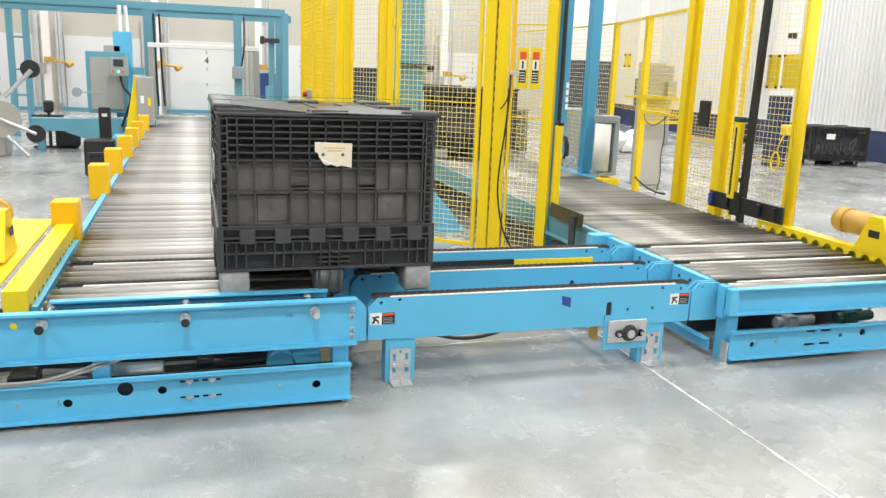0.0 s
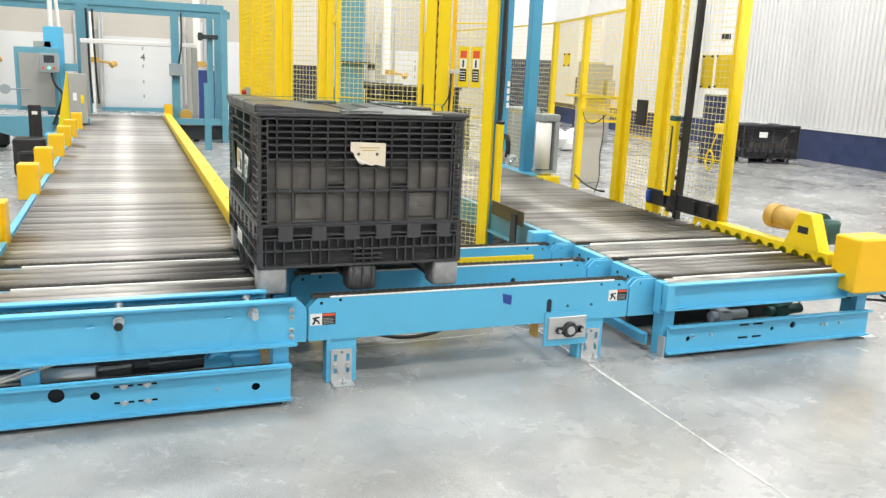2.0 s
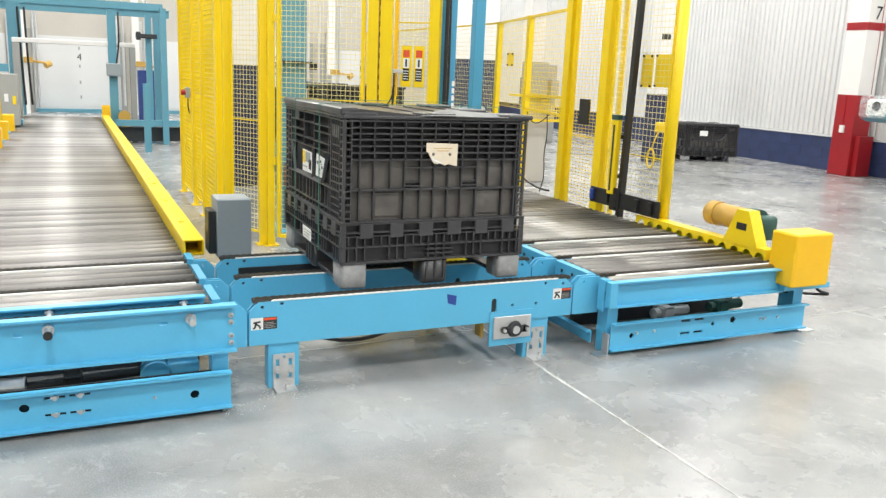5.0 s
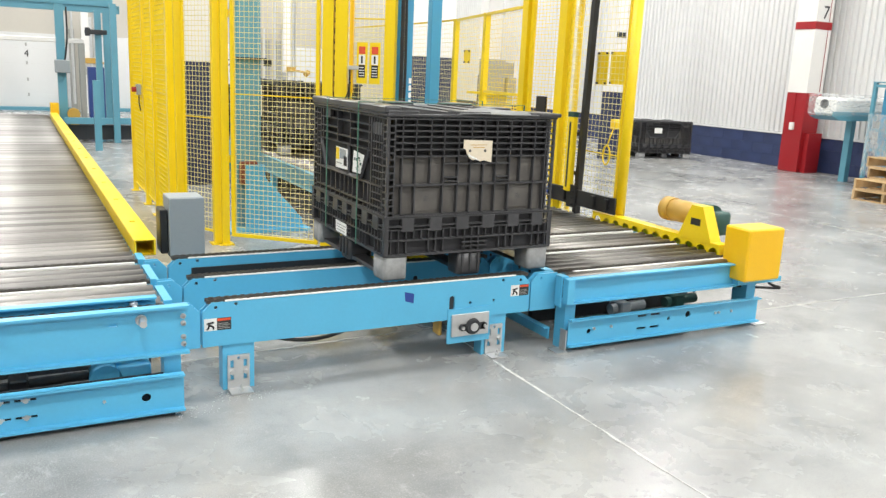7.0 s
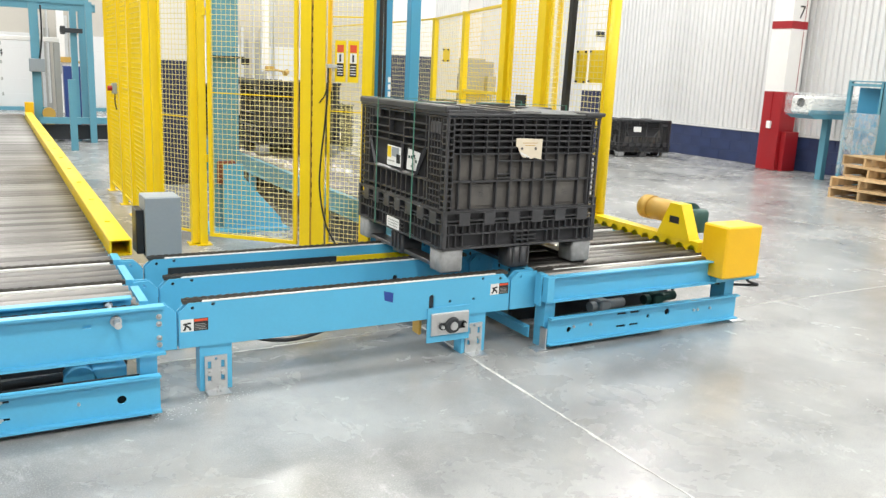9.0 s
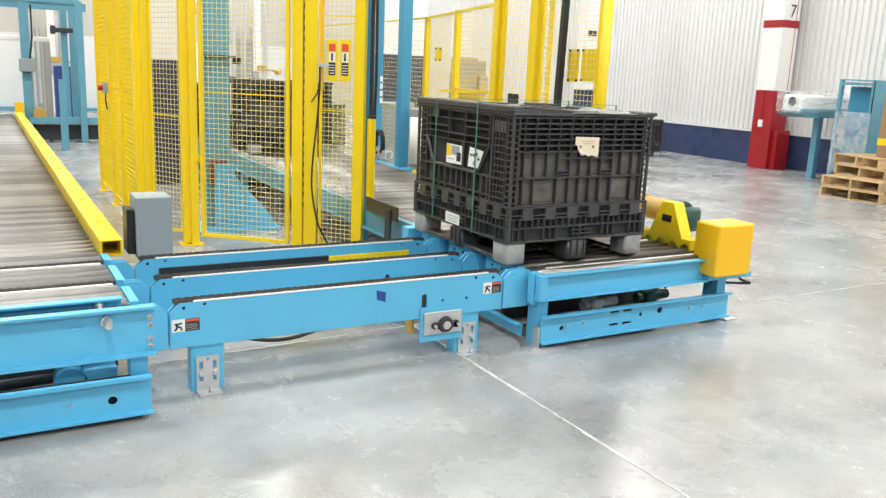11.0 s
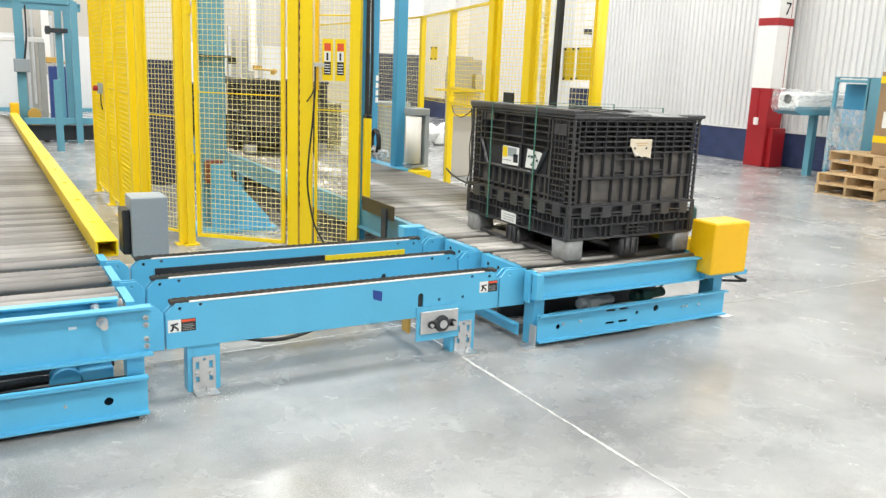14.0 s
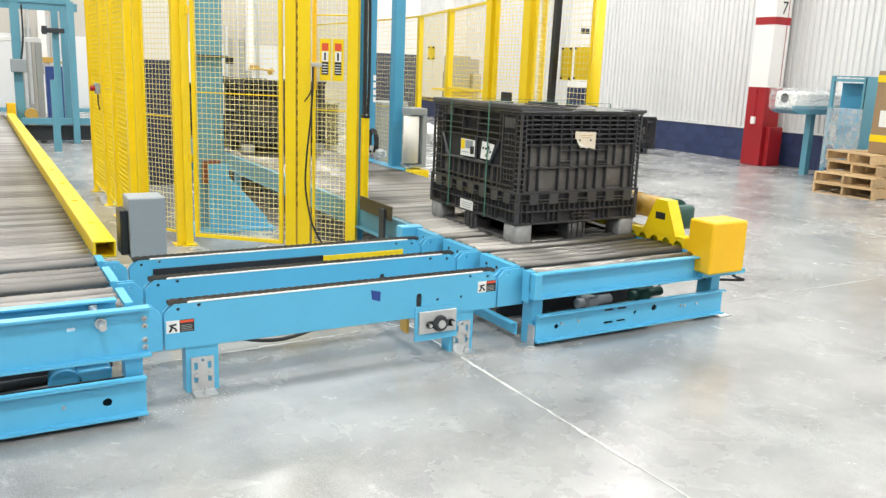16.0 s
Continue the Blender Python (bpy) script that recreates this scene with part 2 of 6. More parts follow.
def obox(bm, p0, p1, width, z0, z1, bevel=0.0, idx=0):
    """An upright slab from p0 to p1 in plan."""
    a, b = Vector((*p0[:2], 0)), Vector((*p1[:2], 0))
    d = b - a
    m = Matrix.Translation((*((a + b) / 2)[:2], (z0 + z1) / 2)) @ Matrix.Rotation(math.atan2(d.y, d.x), 4, "Z") @ Matrix.Diagonal((d.length, width, z1 - z0, 1))
    r = bmesh.ops.create_cube(bm, size=1, matrix=m)
    if bevel:
        bmesh.ops.bevel(bm, geom=list({e for v in r["verts"] for e in v.link_edges}), offset=bevel, segments=1, affect="EDGES", profile=0.5)
    for f in {f for v in r["verts"] if v.is_valid for f in v.link_faces}:
        f.material_index = idx
    return bm


def rod(bm, p0, p1, r, seg=12, r2=None, idx=0):
    a, b = Vector(p0), Vector(p1)
    d = b - a
    m = Matrix.Translation((a + b) / 2) @ d.to_track_quat("Z", "Y").to_matrix().to_4x4()
    out = bmesh.ops.create_cone(bm, cap_ends=True, segments=seg, radius1=r, radius2=r if r2 is None else r2, depth=d.length, matrix=m)
    for f in {f for v in out["verts"] for f in v.link_faces}:
        f.material_index = idx
    return bm


def rounded(pts, n=5):
    """A smooth line through a few points."""
    p = [pts[0], *pts, pts[-1]]
    out = []
    for a, b, c, d in zip(p, p[1:], p[2:], p[3:]):
        for i in range(n):
            t = i / n
            out.append(0.5 * (2 * b + (c - a) * t + (2 * a - 5 * b + 4 * c - d) * t * t + (3 * b - a - 3 * c + d) * t * t * t))
    return [*out, pts[-1]]


def tube_path(bm, pts, r, seg=8):
    """One swept tube along the points."""
    if 2 < len(pts) < 9:
        pts = rounded(pts)
    rings, up = [], Vector((0.31, 0.17, 0.93))
    for i, p in enumerate(pts):
        d = (pts[min(i + 1, len(pts) - 1)] - pts[max(i - 1, 0)]).normalized()
        s = d.cross(up)
        s = (s if s.length > 1e-3 else d.orthogonal()).normalized()
        up = s.cross(d)
        rings.append([bm.verts.new(p + (s * math.cos(k * 2 * math.pi / seg) + up * math.sin(k * 2 * math.pi / seg)) * r) for k in range(seg)])
    for m, n in zip(rings, rings[1:]):
        for k in range(seg):
            j = (k + 1) % seg
            bm.faces.new((m[k], m[j], n[j], n[k]))
    bm.faces.new(rings[0][::-1])
    bm.faces.new(rings[-1])
    return bm


def sagging(p0, p1, sag, n=10):
    a, b = Vector(p0), Vector(p1)
    return [a.lerp(b, i / n) + Vector((0, 0, -sag * 4 * (i / n) * (1 - i / n))) for i in range(n + 1)]


def B():
    return bmesh.new()


def wire(bm, a, b, r):
    """A thin square wire."""
    a, b = Vector(a), Vector(b)
    d = (b - a).normalized()
    s = d.orthogonal().normalized() * r
    u = d.cross(s).normalized() * r
    q = [bm.verts.new(p + k) for p in (a, b) for k in (s + u, s - u, -s - u, u - s)]
    for i in range(4):
        j = (i + 1) % 4
        bm.faces.new((q[i], q[j], q[4 + j], q[4 + i]))


def prism(bm, outline, axis, lo, hi, idx=0):
    """A plate: an outline of two coordinates, drawn out along the third axis from lo to hi."""
    i = "xyz".index(axis)

    def place(p, v):
        q = list(p)
        q.insert(i, v)
        return q

    a = [bm.verts.new(place(p, lo)) for p in outline]
    b = [bm.verts.new(place(p, hi)) for p in outline]
    n = len(a)
    fs = [bm.faces.new(a), bm.faces.new(b[::-1])]
    for k in range(n):
        fs.append(bm.faces.new((a[k], b[k], b[(k + 1) % n], a[(k + 1) % n])))
    for f in fs:
        f.material_index = idx
    return bm


def cut(bm, cutter):
    """bm with the closed bodies of cutter taken out of it."""
    obs = []
    for b in (bm, cutter):
        me = bpy.data.meshes.new("tmp")
        bmesh.ops.recalc_face_normals(b, faces=b.faces[:])
        b.to_mesh(me)
        b.free()
        obs.append(new("tmp", me))
    mod = obs[0].modifiers.new("cut", "BOOLEAN")
    mod.object, mod.operation, mod.solver = obs[1], "DIFFERENCE", "EXACT"
    bpy.context.view_layer.update()
    done = bmesh.new()
    done.from_mesh(obs[0].evaluated_get(bpy.context.evaluated_depsgraph_get()).data)
    for ob in obs:
        me = ob.data
        bpy.data.objects.remove(ob)
        bpy.data.meshes.remove(me)
    return done


def channel(bm, x0, x1, yf, z0, z1, flange=0.06, t=0.010, back=1):
    """A rolled channel along x: a web at yf and two flanges that reach to back (1: away, -1: towards the viewer)."""
    f, w = yf + back * flange, yf + back * t
    prism(bm, [(yf, z0), (f, z0), (f, z0 + t), (w, z0 + t), (w, z1 - t), (f, z1 - t), (f, z1), (yf, z1)], "x", x0, x1)


def writing(name, text, at, size, parent, mat, rx=90, rz=0):
    cu = bpy.data.curves.new(name, "FONT")
    cu.body, cu.size, cu.align_x, cu.align_y, cu.extrude = text, size, "CENTER", "CENTER", 0.002
    cu.materials.append(mat)
    tmp = new("tmp", cu)
    bpy.context.view_layer.update()
    me = bpy.data.meshes.new_from_object(tmp.evaluated_get(bpy.context.evaluated_depsgraph_get()))
    bpy.data.objects.remove(tmp)
    ob = new(name, me)
    ob.parent = parent
    ob.matrix_basis = Matrix.Translation(Vector(at) - ORIGIN[parent]) @ pose(0, 0, 0, rx, 0, rz)
    ORIGIN[ob] = ORIGIN[parent]
    return ob

# ---- the hall ----
X0, X1, Y0, Y1 = -17.7, 15.045, -12.39, 28.762


def hall():
    bm = B()
    box(bm, X0 - 0.3, X1 + 0.3, Y0 - 0.3, Y1 + 0.3, -0.2, 0)
    floor = solo("floor", bm, CONCRETE, "polished grey concrete slab floor with saw-cut joints", kind="structure")
    bm = B()
    # joint filler, a hair proud of the slab, in short worn lengths
    rnd = random.Random(3)
    for x in (2.528, 9.293, -4.248):
        y = Y0
        while y < Y1:
            n = rnd.uniform(0.02, 0.14)
            w = rnd.choice((0.0035, 0.0045, 0.005, 0.0055, 0.0065, 0.009))
            o = rnd.uniform(-0.003, 0.003)
            box(bm, x + o - w, x + o + w, y, min(y + n, Y1), -0.001, 0.0025)
            y += n
    for y in (4.301, 11.062, 17.789):
        x = 5.133 if y < 4.425 else X0
        while x < X1:
            n = rnd.uniform(0.25, 0.9)
            w = rnd.uniform(0.002, 0.004)
            box(bm, x, min(x + n, X1), y - w, y + w, -0.001, 0.0025)
            x += n
    x = 0.72
    while x < 2.5:
        n = rnd.uniform(0.05, 0.25)
        y, w = 4.64 + 0.055 * x + rnd.uniform(-0.003, 0.003), rnd.uniform(0.003, 0.006)
        box(bm, x, x + n, y - w, y + w, -0.001, 0.0025)
        x += n
    solo("floor_joint", bm, JOINT, "pale worn filler in the saw-cut floor joints", kind="structure")
    bm = B()
    box(bm, X0, X1, Y1, Y1 + 0.3, 0, CEIL)
    solo("wall_back", bm, CREAM, "pale cream loading dock wall", kind="structure")
    bm = B()
    box(bm, X0 - 0.3, X0, Y0, Y1, 0, CEIL)
    solo("wall_left", bm, CREAM, "pale cream wall", kind="structure")
    bm = B()
    box(bm, X0, X1, Y0 - 0.3, Y0, 0, CEIL)
    solo("wall_front", bm, CREAM, "pale cream wall", kind="structure")
    bm = B()
    box(bm, X0 - 0.3, X1 + 0.3, Y0 - 0.3, Y1 + 0.3, CEIL, CEIL + 0.3)
    solo("ceiling", bm, CLADDING, "white metal roof deck", kind="structure")
    # the clad side wall: trapezoidal ribs over a navy plinth
    bm = B()
    box(bm, X1 + 0.09, X1 + 0.3, Y0, Y1, 0, CEIL)
    pts, y, pitch = [], Y0, 0.14
    while y < Y1 - pitch:
        pts += [(X1 + 0.026, y), (X1 + 0.026, y + 0.038), (X1 - 0.01, y + 0.054), (X1 - 0.01, y + 0.124)]
        y += pitch
    lo, hi = 0.761, CEIL
    a = [bm.verts.new((px, py, lo)) for px, py in pts]
    b = [bm.verts.new((px, py, hi)) for px, py in pts]
    for i in range(len(a) - 1):
        bm.faces.new((a[i], a[i + 1], b[i + 1], b[i]))
    solo("wall_right", bm, CLADDING, "white ribbed metal wall cladding", kind="structure")
    bm = B()
    box(bm, X1 - 0.01, X1 + 0.056, Y0, Y1, 0, 0.708)
    plinth = solo("baseboard", bm, NAVY, "scuffed navy painted block plinth", kind="structure")
    rows, hb, lb = 3, 0.708 / 3, 0.60
    bm = B()
    box(bm, -0.016, 0.004, 0.0015, lb - 0.0015, 0.0015, hb - 0.0015, 0.002)
    me = finish("block", bm, BLOCK)
    for r in range(rows):
        y = 7.08 - (lb / 2 if r % 2 else 0)
        while y < 26.55:
            share("block", me, plinth, (X1 - 0.01, y, r * hb))
            y += lb
    bm = B()
    box(bm, X1 - 0.05, X1 + 0.086, Y0, Y1, 0.712, 0.758)
    solo("trim", bm, CLADDING, "white metal sill flashing over the plinth", kind="structure")


def high_bay(x, y):
    fx = thing("ceiling_light", (x, y, CEIL - 0.6), "white LED high-bay lamp under the roof", "lamp", "high-bay lamps")
    bm = B()
    box(bm, x - 0.35, x + 0.35, y - 0.65, y + 0.65, CEIL - 0.6, CEIL - 0.5)
    part("housing", bm, GREYCAB, fx)
    for sx in (-0.3, 0.3):
        bm = B()
        rod(bm, (x + sx, y, CEIL - 0.5), (x + sx, y, CEIL), 0.01, 6)
        part("hanger", bm, ZINC, fx)


hall()
for lx in LAMP_X:
    for ly in LAMP_Y:
        high_bay(lx, ly)

# ---- conveyors ----
ZT = 0.504
CHAIN_Y = (4.177, 4.691, 5.204)
ROLL_R = 0.040
PITCH = 0.126


def roller_mesh(length, mat):
    bm = B()
    rod(bm, (-length / 2, 0, 0), (length / 2, 0, 0), ROLL_R, 14)
    for s in (-1, 1):
        rod(bm, (s * length / 2, 0, 0), (s * (length / 2 + 0.03), 0, 0), 0.012, 6)
    return finish("roller", bm, mat, True)


def lay_rollers(conveyor, x0, x1, y0, y1, skip, mat=STEEL, pitch=PITCH):
    me = roller_mesh(x1 - x0, mat)
    y = y0
    while y < y1:
        if all(abs(y - c) > 0.052 for c in skip):
            share("roller", me, conveyor, ((x0 + x1) / 2, y, ZT - ROLL_R))
        y += pitch


def chain_run(bm, x0, x1, y, top, pitch=0.022, half=0.010):
    """Roller chain: strands of plates with pins between."""
    n = int((x1 - x0) / pitch)
    strands = (-half, 0.0, half) if half > 0.015 else (-half, half)
    for i in range(n):
        xa = x0 + i * pitch
        for s in strands:
            o = s + (0.0025 if i % 2 else -0.0025)
            box(bm, xa + 0.0015, xa + pitch + 0.003, y + o - 0.002, y + o + 0.002, top - 0.022, top - (0.0 if i % 2 else 0.002))
        box(bm, xa + pitch * 0.3, xa + pitch * 0.75, y - half, y + half, top - 0.019, top - 0.006)


def lift_rails(conveyor, x0, x1):
    """Three lifting chain rails between the rollers, as one carriage each."""
    rails = []
    for y in CHAIN_Y:
        bm = B()
        box(bm, x0, x1, y - 0.018, y + 0.018, ZT - 0.10, ZT - 0.024)
        rail = part("lift_rail", bm, BLUE, conveyor, "sky-blue lifting chain rail")
        bm = B()
        box(bm, x0 + 0.12, x1 - 0.02, y - 0.036, y - 0.0185, ZT - 0.05, ZT - 0.004, 0.002)
        part("wear_strip", bm, WEAR, rail, "white plastic wear strip")
        bm = B()
        chain_run(bm, x0, x1, y, ZT + 0.006)
        part("chain", bm, CHAIN, rail, "dark oiled roller chain")
        rails.append(rail)
    return rails


def bolt(parent, x, y, z, length=0.05, r=0.016, axis=(0, -1, 0)):
    bm = B()
    a = Vector((x, y, z))
    d = Vector(axis)
    rod(bm, a, a + d * 0.004, r * 1.5, 14)
    rod(bm, a + d * 0.004, a + d * 0.02, r, 6)
    rod(bm, a + d * 0.02, a + d * length, r * 0.6, 10)
    return part("bolt", bm, ZINC, parent, "zinc-plated bolt and nut")


def foot_bracket(parent, x, y, w=0.13):
    body = B()
    box(body, x - w / 2, x + w / 2, y - 0.012, y, 0.004, 0.195)
    holes = B()
    for sx in (-0.3, 0.3):
        for z in (0.055, 0.125):
            box(holes, x + sx * w - 0.010, x + sx * w + 0.010, y - 0.05, y + 0.05, z, z + 0.042)
    rod(holes, (x, y - 0.05, 0.178), (x, y + 0.05, 0.178), 0.008, 10)
    body = cut(body, holes)
    box(body, x - w / 2, x + w / 2, y - 0.10, y, 0.0, 0.009)
    bracket = part("foot_bracket", body, ZINC, parent, "zinc-plated slotted foot bracket")
    bm = B()
    rod(bm, (x, y - 0.06, 0.009), (x, y - 0.06, 0.022), 0.013, 6)
    rod(bm, (x, y - 0.06, 0.022), (x, y - 0.06, 0.045), 0.007, 8)
    part("anchor_bolt", bm, ZINC, bracket)
    for sx in (-0.3, 0.3):
        bm = B()
        rod(bm, (x + sx * w, y - 0.012, 0.10), (x + sx * w, y - 0.026, 0.10), 0.013, 6)
        part("anchor_bolt", bm, ZINC, bracket)


def drive(parent, x, y, side, dz=0.0):
    """A drive motor on a triangular yellow bracket beside the bed. side: 1 right of the bed, -1 left."""
    bm = B()
    y0 = y
    px = x - side * 0.11
    za, zc = 0.611 + dz, 0.876 + dz
    prism(bm, [(y0 - 0.178, za), (y0 + 0.178, za), (y0 + 0.058, zc), (y0 - 0.058, zc)], "x", px - 0.006, px + side * 0.10)
    bracket = part("motor_bracket", bm, YELLOW, parent, "yellow triangular motor bracket")
    bm = B()
    box(bm, px - side * 0.0075, px - side * 0.006, y0 - 0.05, y0 + 0.05, 0.726 + dz, 0.779 + dz)
    part("name_plate", bm, PRINT, bracket, "small dark maker's plate")
    mx, mz = x + side * 0.06, 0.77 + dz
    bm = B()
    rod(bm, (mx, y0 + 0.10, mz), (mx, y0 + 0.42, mz), 0.090, 28)
    rod(bm, (mx, y0 + 0.42, mz), (mx, y0 + 0.51, mz), 0.097, 28)
    rod(bm, (mx, y0 + 0.51, mz), (mx, y0 + 0.525, mz), 0.086, 28)
    motor = part("motor", bm, OCHRE, parent, "ochre painted electric motor", True)
    bm = B()
    for ring, n in ((0.028, 6), (0.055, 12), (0.077, 18)):
        for k in range(n):
            a = 2 * math.pi * k / n
            rod(bm, (mx + ring * math.cos(a), y0 + 0.523, mz + ring * math.sin(a)), (mx + ring * math.cos(a), y0 + 0.527, mz + ring * math.sin(a)), 0.007, 6)
            rod(bm, (mx + ring * math.cos(a), y0 + 0.07, mz + ring * math.sin(a)), (mx + ring * math.cos(a), y0 + 0.072, mz + ring * math.sin(a)), 0.006, 6)
    part("vent", bm, BLACK, motor)
    bm = B()
    box(bm, mx - 0.06, mx + 0.10, y0 - 0.10, y0 + 0.06, mz - 0.12, mz + 0.06, 0.02)
    rod(bm, (mx, y0 + 0.0, mz), (mx, y0 + 0.11, mz), 0.105, 20)
    part("gearbox", bm, GREEN, parent, "dark green gearbox", True)


def scalloped_guard(parent, x, y0, y1, side, z=0.611):
    """A yellow cover along the roller ends, its lower edge cut out round each roller."""
    body = B()
    box(body, x, x + side * 0.010, y0, y1, ZT - 0.018, z)
    holes = B()
    y = y0 + 0.06
    while y < y1 - 0.04:
        rod(holes, (x - 0.05, y, ZT - 0.018), (x + side * 0.012 + 0.05, y, ZT - 0.018), 0.044, 18)
        y += PITCH
    body = cut(body, holes)
    box(body, x + side * 0.0102, x + side * 0.11, y0, y1, z - 0.010, z)
    box(body, x + side * 0.10, x + side * 0.11, y0, y1, 0.398, z - 0.0102)
    box(body, x + side * 0.0102, x + side * 0.0998, y0, y0 + 0.008, 0.398, z - 0.0102)
    part("chain_guard", body, YELLOW, parent, "yellow guard scalloped round the roller ends")


def left_conveyor():
    c = thing("roller_conveyor", (-0.089, 5.31, 0), "long roller conveyor with sky-blue frame and yellow guards", "conveyor", "roller conveyors")
    xa, xb = -1.328, 0.69
    # near end: deep channel over a low channel
    body, holes = B(), B()
    channel(body, xa, xb, 3.956, 0.327, 0.571, 0.055, 0.012, -1)
    for x, z in ((-0.909, 0.505),):
        rod(holes, (x, 3.717, z), (x, 4.16, z), 0.017, 12)
    for x, z in ((-0.279, 0.491), (0.348, 0.492), (-1.06, 0.49)):
        box(holes, x - 0.018, x + 0.018, 3.717, 4.16, z - 0.008, z + 0.008)
    part("front_channel", cut(body, holes), BLUE, c, "sky-blue steel channel")
    body, holes = B(), B()
    channel(body, xa, 0.665, 3.956, 0.029, 0.219, 0.05, 0.010, -1)
    for x, z, r in ((0.487, 0.109, 0.022), (-0.442, 0.158, 0.037), (-0.273, 0.138, 0.022), (-0.702, 0.107, 0.022)):
        rod(holes, (x, 3.717, z), (x, 4.16, z), r, 18)
    for x in (-0.144, -0.036):
        for z in (0.176, 0.092):
            box(holes, x - 0.045, x + 0.045, 3.717, 4.16, z - 0.007, z + 0.007)
    part("lower_channel", cut(body, holes), BLUE, c, "sky-blue lower frame channel with round holes")
    for x in (-0.144, -0.036):
        for z in (0.176, 0.092):
            bolt(c, x, 3.956 - 0.001, z, 0.022, 0.013)
    for x in (-0.915, 0.296, -0.74):
        bolt(c, x, 3.956 - 0.001, 0.120, 0.02, 0.008)
    for z in (0.509, 0.473, 0.403, 0.367):
        bolt(c, 0.668, 3.956 - 0.013, z, 0.016, 0.009)
    bm = B()
    channel(bm, -0.796, 0.584, 4.248, 0.372, 0.544, 0.055, 0.010, -1)
    part("rear_channel", bm, BLUE, c, "sky-blue steel channel")
    for x, dx in ((-0.787, 0), (-0.153, 0), (0.474, 0)):
        bm = B()
        rod(bm, (x, 4.248, 0.509), (x, 3.894, 0.509), 0.011, 10)
        rod(bm, (x, 3.949, 0.509), (x, 3.929, 0.509), 0.026, 16)
        rod(bm, (x, 3.929, 0.509), (x, 3.912, 0.509), 0.019, 6)
        rod(bm, (x, 4.232, 0.509), (x, 4.195, 0.509), 0.022, 6)
        rod(bm, (x, 3.912, 0.509), (x, 3.859, 0.509), 0.017, 12)
        tb = part("tie_bolt", bm, ZINC, c, "zinc-plated threaded tie bolt")
        if x < 0.3:
            bm = B()
            rod(bm, (x, 3.859, 0.509), (x, 3.845, 0.509), 0.020, 14)
            part("rubber_cap", bm, RUBBER, tb, "black rubber cap")
    # legs, and dark boards added to stand for the shade under the bed
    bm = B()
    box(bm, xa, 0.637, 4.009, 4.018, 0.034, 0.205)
    part("inner_plate", bm, DARK, c, "dark plate added for the shade under the bed")
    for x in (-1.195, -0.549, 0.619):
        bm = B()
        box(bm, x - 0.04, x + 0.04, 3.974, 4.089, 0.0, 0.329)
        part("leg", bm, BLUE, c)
    # dark box in place of the shadow between channel and floor
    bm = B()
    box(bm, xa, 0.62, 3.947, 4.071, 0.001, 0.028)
    part("base_shim", bm, DARK, c, "dark box added for the shaded gap under the frame")
    # dark board across the bed, shade given as a solid
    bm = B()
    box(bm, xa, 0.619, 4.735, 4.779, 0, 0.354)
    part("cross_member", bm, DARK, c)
    bm = B()
    rod(bm, (-0.549, 4.142, 0.181), (-0.266, 4.106, 0.19), 0.045, 18)
    rod(bm, (-0.841, 4.204, 0.177), (-0.549, 4.142, 0.181), 0.02, 12)
    part("lift_cylinder", bm, ZINC, c, "bright pneumatic lift cylinder", True)
    bm = B()
    rod(bm, (-0.266, 4.124, 0.177), (0.248, 4.142, 0.19), 0.024, 12)
    box(bm, -0.106, -0.018, 4.089, 4.195, 0.15, 0.221, 0.01)
    part("pipe_fitting", bm, BLACK, c)
    bm = B()
    box(bm, -0.974, -0.841, 4.027, 4.16, 0.133, 0.23, 0.01)
    part("pipe_fitting", bm, BLACK, c)
    bm = B()
    rod(bm, (0.319, 4.071, 0.177), (0.319, 4.177, 0.177), 0.075, 22)
    box(bm, 0.372, 0.531, 4.071, 4.195, 0.15, 0.239, 0.01)
    part("lift_cam", bm, BLUE, c, "sky-blue lift cam", True)
    for pts in ([(-1.328, 3.894, 0.266), (-0.885, 3.903, 0.243), (-0.664, 3.921, 0.274), (-0.398, 4.071, 0.319)], [(-1.328, 3.894, 0.243), (-0.841, 3.912, 0.235), (-0.619, 3.938, 0.266), (-0.266, 4.089, 0.327)]):
        bm = B()
        tube_path(bm, [Vector(p) for p in pts], 0.007)
        part("air_hose", bm, GREYCAB, c, "grey air hose", True)
    # bed sides
    bm = B()
    yn = 4.301
    for a, b in ((yn, 4.62), (4.761, 5.133), (5.275, 5.469)):
        box(bm, 0.633, 0.677, a, b, 0.389, 0.491)
    part("side_frame", bm, BLUE, c)
    bm = B()
    box(bm, 0.633, 0.677, 5.469, 19.027, 0.354, 0.46)
    part("side_frame", bm, BLUE, c)
    bm = B()
    box(bm, -0.903, -0.858, 4.275, 19.027, 0.354, 0.5)
    part("side_frame", bm, BLUE, c)
    body, holes = B(), B()
    box(body, 0.636, 0.773, 5.487, 18.231, 0.465, 0.575, 0.006)
    box(holes, 0.650, 0.760, 5.398, 5.841, 0.473, 0.564)
    for k in range(12):
        yy = 6.107 + k * 1.018
        box(holes, 0.685, 0.725, yy, yy + 0.05, 0.558, 0.619)
    part("chain_guard", cut(body, holes), YELLOW, c, "long yellow box guard along the rollers")
    scalloped_guard(c, -0.885, 4.175, 6.239, -1)
    bm = B()
    box(bm, -1.372, -1.044, 4.204, 6.195, 0.584, 0.595)
    part("guard_plate", bm, YELLOW, c)
    drive(c, -1.204, 4.974, -1)
